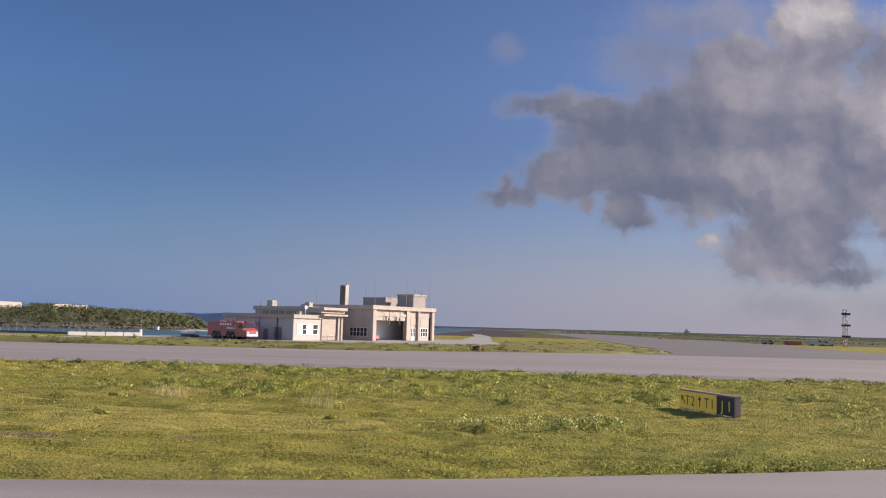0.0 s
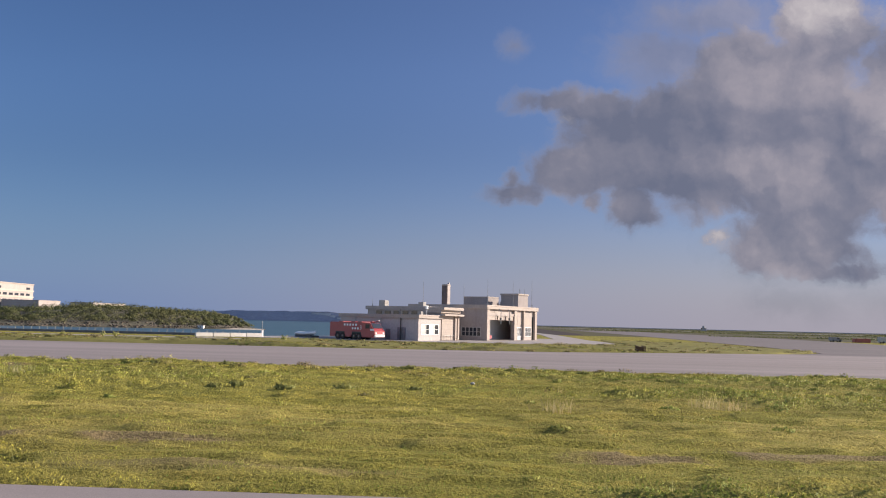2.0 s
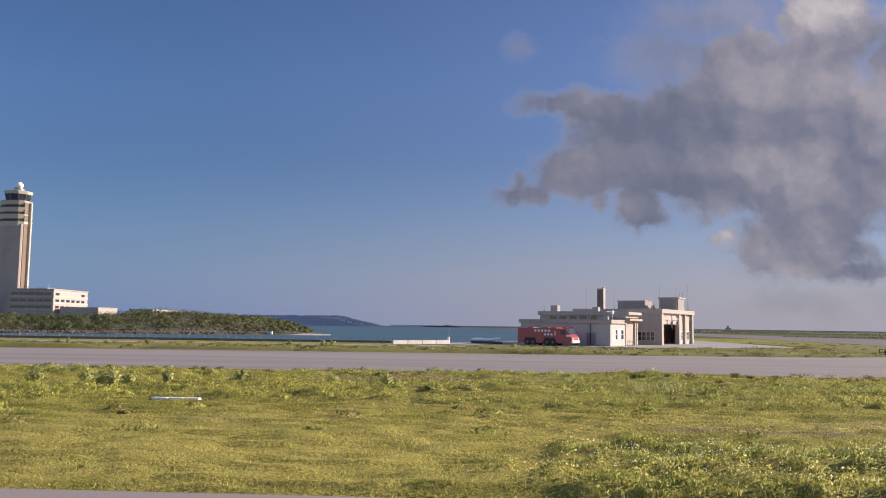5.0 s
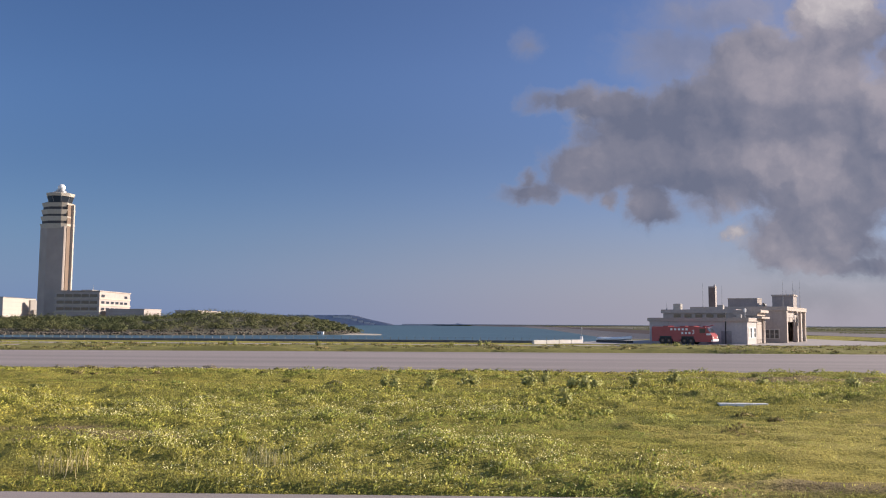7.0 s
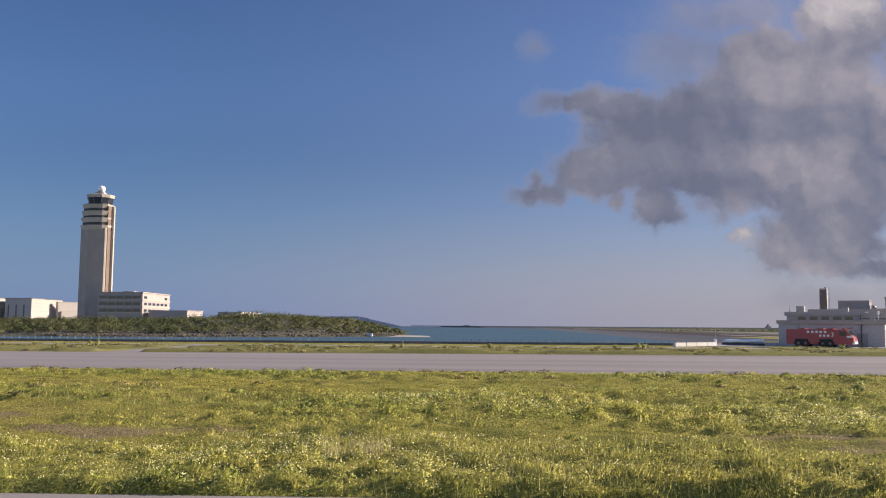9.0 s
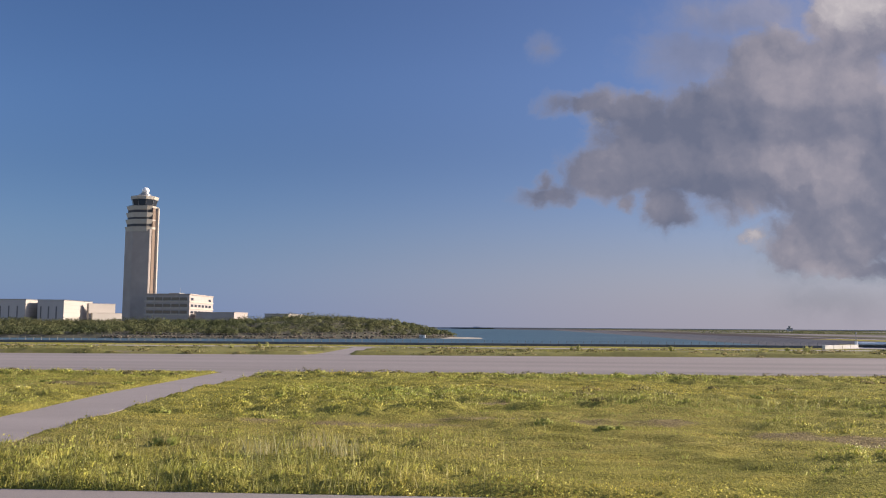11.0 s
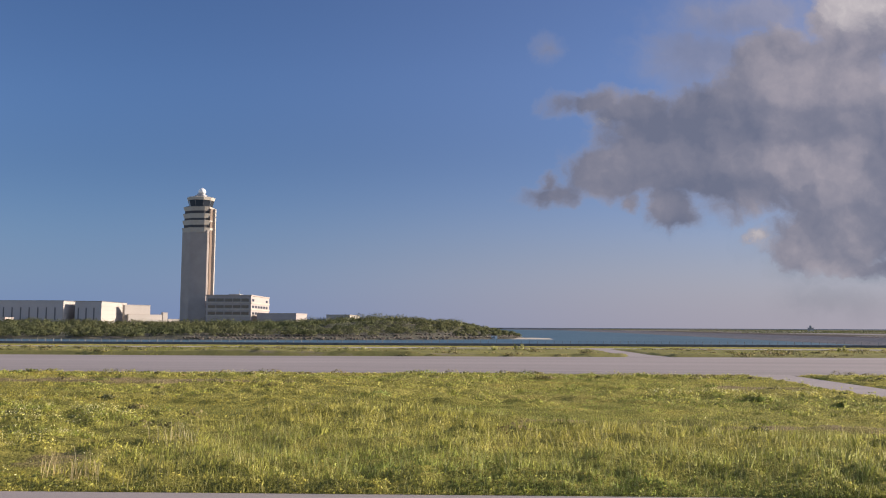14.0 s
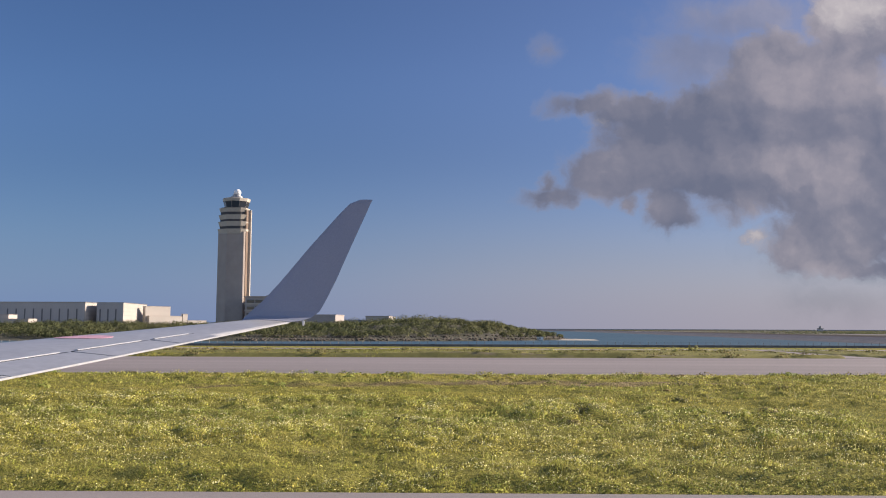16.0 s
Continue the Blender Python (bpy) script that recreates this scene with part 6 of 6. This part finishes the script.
# ---- buildings behind the bank ----
def office(name, m, w, d, h, floors, label):
    """Slab office: front along x at y = 0, depth along +y, the lit side at x = w."""
    o = thing(name, m, label, "building")
    part("wall", box(0, w, 0, d, -2, h - 0.6), M_CREAM, o)
    part("roof", box(-0.4, w + 0.4, -0.4, d + 0.4, h - 0.6, h, 0.05), M_CREAM_LIGHT, o)
    fh = (h - 1.5) / floors
    for k in range(floors):
        z = fh * k + 1.2
        part("sill_band", box(-0.3, w + 0.3, -0.35, -0.02, z - 0.9, z, 0.03), M_TOWER_BAND, o)
        part("sill_band", box(w + 0.02, w + 0.35, -0.3, d + 0.3, z - 0.9, z, 0.03), M_TOWER_BAND, o)
        if k == 0:
            continue
        for i in range(5):
            x0 = 1.2 + i * (w - 2.0) / 5
            wd = part("window", box(x0 - 0.1, x0 + (w - 2) / 5 - 0.5, -0.12, 0.02, z + 0.1, z + fh * 0.55), M_STEEL, o)
            part("pane", box(x0, x0 + (w - 2) / 5 - 0.6, -0.16, -0.1, z + 0.2, z + fh * 0.5), M_GLASS, wd)
        for i in range(6):
            y0 = 2.5 + i * (d - 5) / 6
            if k == floors - 1 and 0 < i < 5:
                continue
            wd = part("window", box(w - 0.02, w + 0.12, y0, y0 + (d - 5) / 6 - 2.2, z + 0.3, z + fh * 0.5), M_STEEL, o)
            part("pane", box(w + 0.1, w + 0.16, y0 + 0.2, y0 + (d - 5) / 6 - 2.4, z + 0.45, z + fh * 0.46), M_GLASS, wd)
    part("roof_unit", box(w * 0.35, w * 0.6, d * 0.3, d * 0.5, h, h + 1.0, 0.1), M_CONCRETE, o)
    part("antenna", rod((w * 0.55, d * 0.4, h), (w * 0.55, d * 0.4, h + 4), 0.15, 0.08), M_STEEL, o)
    return o


office("office_block", pose(-362, 510, 5.2, 0, 0, 2), 28, 48, 17.8, 4, "three-storey cream office block beside the control tower")


def plain_block(name, m, w, d, h, mat, label, category="building", seams=0):
    o = thing(name, m, label, category)
    part("wall", box(0, w, 0, d, -3, h - 0.4), mat, o)
    part("roof", box(-0.25, w + 0.25, -0.25, d + 0.25, h - 0.4, h, 0.05), M_CREAM_LIGHT, o)
    for k in range(seams):
        z = (h - 1) * (k + 1) / (seams + 1)
        part("seam", box(w, w + 0.08, 0.5, d - 0.5, z - 0.12, z + 0.12), M_CREAM, o)
    return o


plain_block("annex", pose(-331, 514, 4.5, 0, 0, -3), 25, 24, 7.3, M_CREAM, "low flat-roofed cream annex behind the shrubs")
plain_block("annex", pose(-288, 517, 4.5, 0, 0, 2), 14.5, 50, 6.6, M_SHED_PALE, "low pale flat-roofed building among shrubs")


def shed(name, m, w, d, h, slots, label):
    o = thing(name, m, label, "hangar")
    part("wall", box(0, w - 0.3, 0, d, -3, h - 0.5), M_SHED, o)
    # sunlit look put into the end wall's colour, paler and warmer than the front
    part("gable", box(w - 0.3, w, 0, d, -3, h - 0.5), M_SHED_PALE, o, "end wall with sunlight put into its pale colour")
    part("roof", box(-0.4, w + 0.4, -0.4, d + 0.4, h - 0.5, h, 0.06), M_STEEL, o)
    step = w / (slots + 0.4)
    for k in range(slots):
        x0 = step * (k + 0.45)
        sl = part("window", box(x0 - 0.7, x0 + 0.7, -0.12, 0.02, h * 0.18, h * 0.72), M_STEEL, o)
        part("pane", box(x0 - 0.55, x0 + 0.55, -0.18, -0.1, h * 0.2, h * 0.7), M_SEAWALL, sl)
    for k in range(5):
        z = h * (k + 0.7) / 6
        part("seam", box(w, w + 0.1, 0.5, d - 0.5, z - 0.15, z + 0.15), M_CONCRETE, o)
    return o


shed("hangar", pose(-675, 768, 4.5, 0, 0, 1), 86, 60, 22.6, 10, "long grey hangar with tall slot windows")
shed("hangar", pose(-581, 776, 4.5, 0, 0, 4), 25, 66, 22.4, 3, "grey hangar with a pale sunlit end wall")
def depot_at(along, out):
    return pose(-553 + 0.643 * along + 0.766 * out, 815 + 0.766 * along - 0.643 * out, 4.5, 0, 0, 50)


plain_block("depot", depot_at(3, 0), 27, 5, 20.0, M_SHED_PALE, "tall stepped pale depot building")
plain_block("depot", depot_at(5, 4.2), 36, 3.4, 10.5, M_SHED_PALE, "low stepped pale depot building")
plain_block("depot", depot_at(41.8, 4.2), 5.2, 3.4, 12.8, M_SHED_PALE, "small pale stair tower of the depot")
plain_block("depot", depot_at(47.8, 4.2), 21, 3.4, 6.2, M_SHED_PALE, "lowest pale wing of the depot")
plain_block("office", pose(-662, 717, 4.5), 48, 14, 6.2, M_SHED_PALE, "low pale office building in front of the hangars")
plain_block("office", pose(-668, 722, 4.5), 33, 14, 10.0, M_SHED_PALE, "pale two-storey office building in front of the hangars")
hs = thing("shore_hut", pose(-184, 459, -1.75), "small white hut on the headland shore", "hut")
part("wall", box(-1.7, 1.7, -1.0, 1.0, -0.9, 0.75, 0.05), M_WHITE, hs)
part("roof", box(-1.95, 1.95, -1.25, 1.25, 0.75, 0.95, 0.05), M_CREAM_LIGHT, hs)
part("door", box(-0.4, 0.4, -1.05, -0.98, -0.5, 0.55, 0.01), M_STEEL, hs)

# ---- aircraft wing, as it stands at the end of the way ----
wing = thing("aircraft_wing", pose(-211.81, -6.63, 0, 0, 0, 3.2), "pale grey airliner wing with a dark blue-grey upturned winglet", "aircraft wing")


def section(d, z, le, te, thick, side=None):
    """A closed aerofoil ring at lateral distance d; side turns it up into the winglet."""
    ring = []
    n = 9
    for k in range(n):
        s = k / (n - 1)
        ring.append((le + (te - le) * s, thick * (2.2 * math.sqrt(s) * (1 - s) + 0.04)))
    for k in range(n - 2, 0, -1):
        s = k / (n - 1)
        ring.append((le + (te - le) * s, -thick * 0.55 * (2.2 * math.sqrt(s) * (1 - s) + 0.04)))
    c, q = math.cos(side or 0), math.sin(side or 0)
    return [(x, d - o * q, z + o * c) for x, o in ring]


def te_at(d):
    return -(2.7 + 0.21 * (15.3 - d)), 3.79 - 0.0848 * (15.3 - d)


def le_at(d):
    return -(3.65 + 0.50 * (15.3 - d))


rings = []
for d in (3.0, 6.0, 9.0, 12.0, 14.0, 15.3):
    te, z = te_at(d)
    rings.append(section(d, z, le_at(d), te, 0.055 + 0.014 * (15.3 - d)))
part("wing_panel", loft(rings), M_WING, wing, smooth=True)
TIP = [(15.3, 3.80, -3.65, -2.70, 0.05, 0.0), (15.45, 3.82, -3.62, -2.55, 0.05, 0.35), (15.57, 3.88, -3.60, -2.38, 0.045, 0.8), (15.62, 3.99, -3.50, -2.24, 0.045, 1.05), (15.66, 4.19, -3.29, -2.13, 0.03, 1.2), (15.72, 4.56, -2.97, -1.96, 0.024, 1.3), (15.82, 5.2, -2.47, -1.70, 0.02, 1.33), (15.94, 5.85, -1.93, -1.43, 0.016, 1.33), (15.97, 6.05, -1.74, -1.35, 0.013, 1.33), (15.99, 6.13, -1.55, -1.31, 0.008, 1.33)]
part("winglet", loft([section(*t) for t in TIP]), M_WINGLET, wing, "dark blue-grey winglet")
part("position_light", box(-2.52, -2.48, 15.42, 15.46, 3.73, 3.83, 0.01), M_WHITE, wing)


def on_top(d, s):
    """A place on the upper skin: lateral distance and share of the chord from the front."""
    te, z = te_at(d)
    le = le_at(d)
    th = 0.055 + 0.014 * (15.3 - d)
    return Vector((le + (te - le) * s, d, z + th * (2.2 * math.sqrt(s) * (1 - s) + 0.04)))


def skin_patch(cells, lift, thick):
    """A thin plate that follows the skin over a grid of (d, s) places."""
    bm = bmesh.new()
    top = [[bm.verts.new(on_top(d, s) + Vector((0, 0, lift))) for d, s in row] for row in cells]
    low = [[bm.verts.new(on_top(d, s) + Vector((0, 0, lift - thick))) for d, s in row] for row in cells]
    for g in (top, low):
        for a, b in zip(g, g[1:]):
            for i in range(len(a) - 1):
                bm.faces.new((a[i], a[i + 1], b[i + 1], b[i]))
    n, k = len(cells), len(cells[0])
    rim = [(0, i) for i in range(k)] + [(j, k - 1) for j in range(1, n)] + [(n - 1, i) for i in range(k - 2, -1, -1)] + [(j, 0) for j in range(n - 2, 0, -1)]
    for (a, b), (c, e) in zip(rim, rim[1:] + rim[:1]):
        bm.faces.new((top[a][b], top[c][e], low[c][e], low[a][b]))
    return bm


for d0, d1 in ((4.0, 8.3), (8.36, 10.0), (10.06, 11.5), (11.56, 12.6)):
    part("flap", skin_patch([[(d0 + (d1 - d0) * i / 4, 0.79 + 0.205 * j / 4) for i in range(5)] for j in range(5)], 0.008, 0.012), M_WING, wing, "trailing edge flap panel")
    part("hinge_strip", skin_patch([[(d0 + 0.12 + (d1 - d0 - 0.24) * i / 4, s) for i in range(5)] for s in (0.755, 0.772)], 0.015, 0.015), M_WING_EDGE, wing, "bright hinge strip")
    part("gap", skin_patch([[(d0 + (d1 - d0) * i / 4, s) for i in range(5)] for s in (0.773, 0.789)], 0.006, 0.01), M_BLACK, wing, "dark hinge gap")
part("trailing_edge", skin_patch([[(3.2 + 12.0 * i / 12, s) for i in range(13)] for s in (0.996, 1.0)], 0.012, 0.02), M_WING_EDGE, wing, "bright trailing edge")
part("leading_edge", skin_patch([[(3.2 + 12.0 * i / 12, s) for i in range(13)] for s in (0.0, 0.02, 0.05)], 0.005, 0.01), M_WING_EDGE, wing, "bare metal leading edge")
part("marking", skin_patch([[(11.5 + 0.24 * math.cos(a) * q, 0.36 + 0.17 * math.sin(a) * q) for a in np.linspace(0, 2 * math.pi, 24)] for q in (0.02, 0.35, 0.7, 1.0)], 0.006, 0.004), M_MARK_RED, wing, "faded red oval marking")
gear = part("landing_gear", rod((-6.6, 3.4, 1.0), (-6.6, 3.4, 2.9), 0.16, n=14), M_STEEL, wing, "main landing gear leg")
for y in (3.05, 3.75):
    part("wheel", rod((-6.6, y - 0.17, 0.56), (-6.6, y + 0.17, 0.56), 0.56, n=28), M_TYRE, gear)
part("axle", rod((-6.6, 2.9, 0.56), (-6.6, 3.9, 0.56), 0.09, n=10, bm=rod((-6.6, 3.4, 0.56), (-6.6, 3.4, 1.05), 0.12, n=10)), M_STEEL, gear)
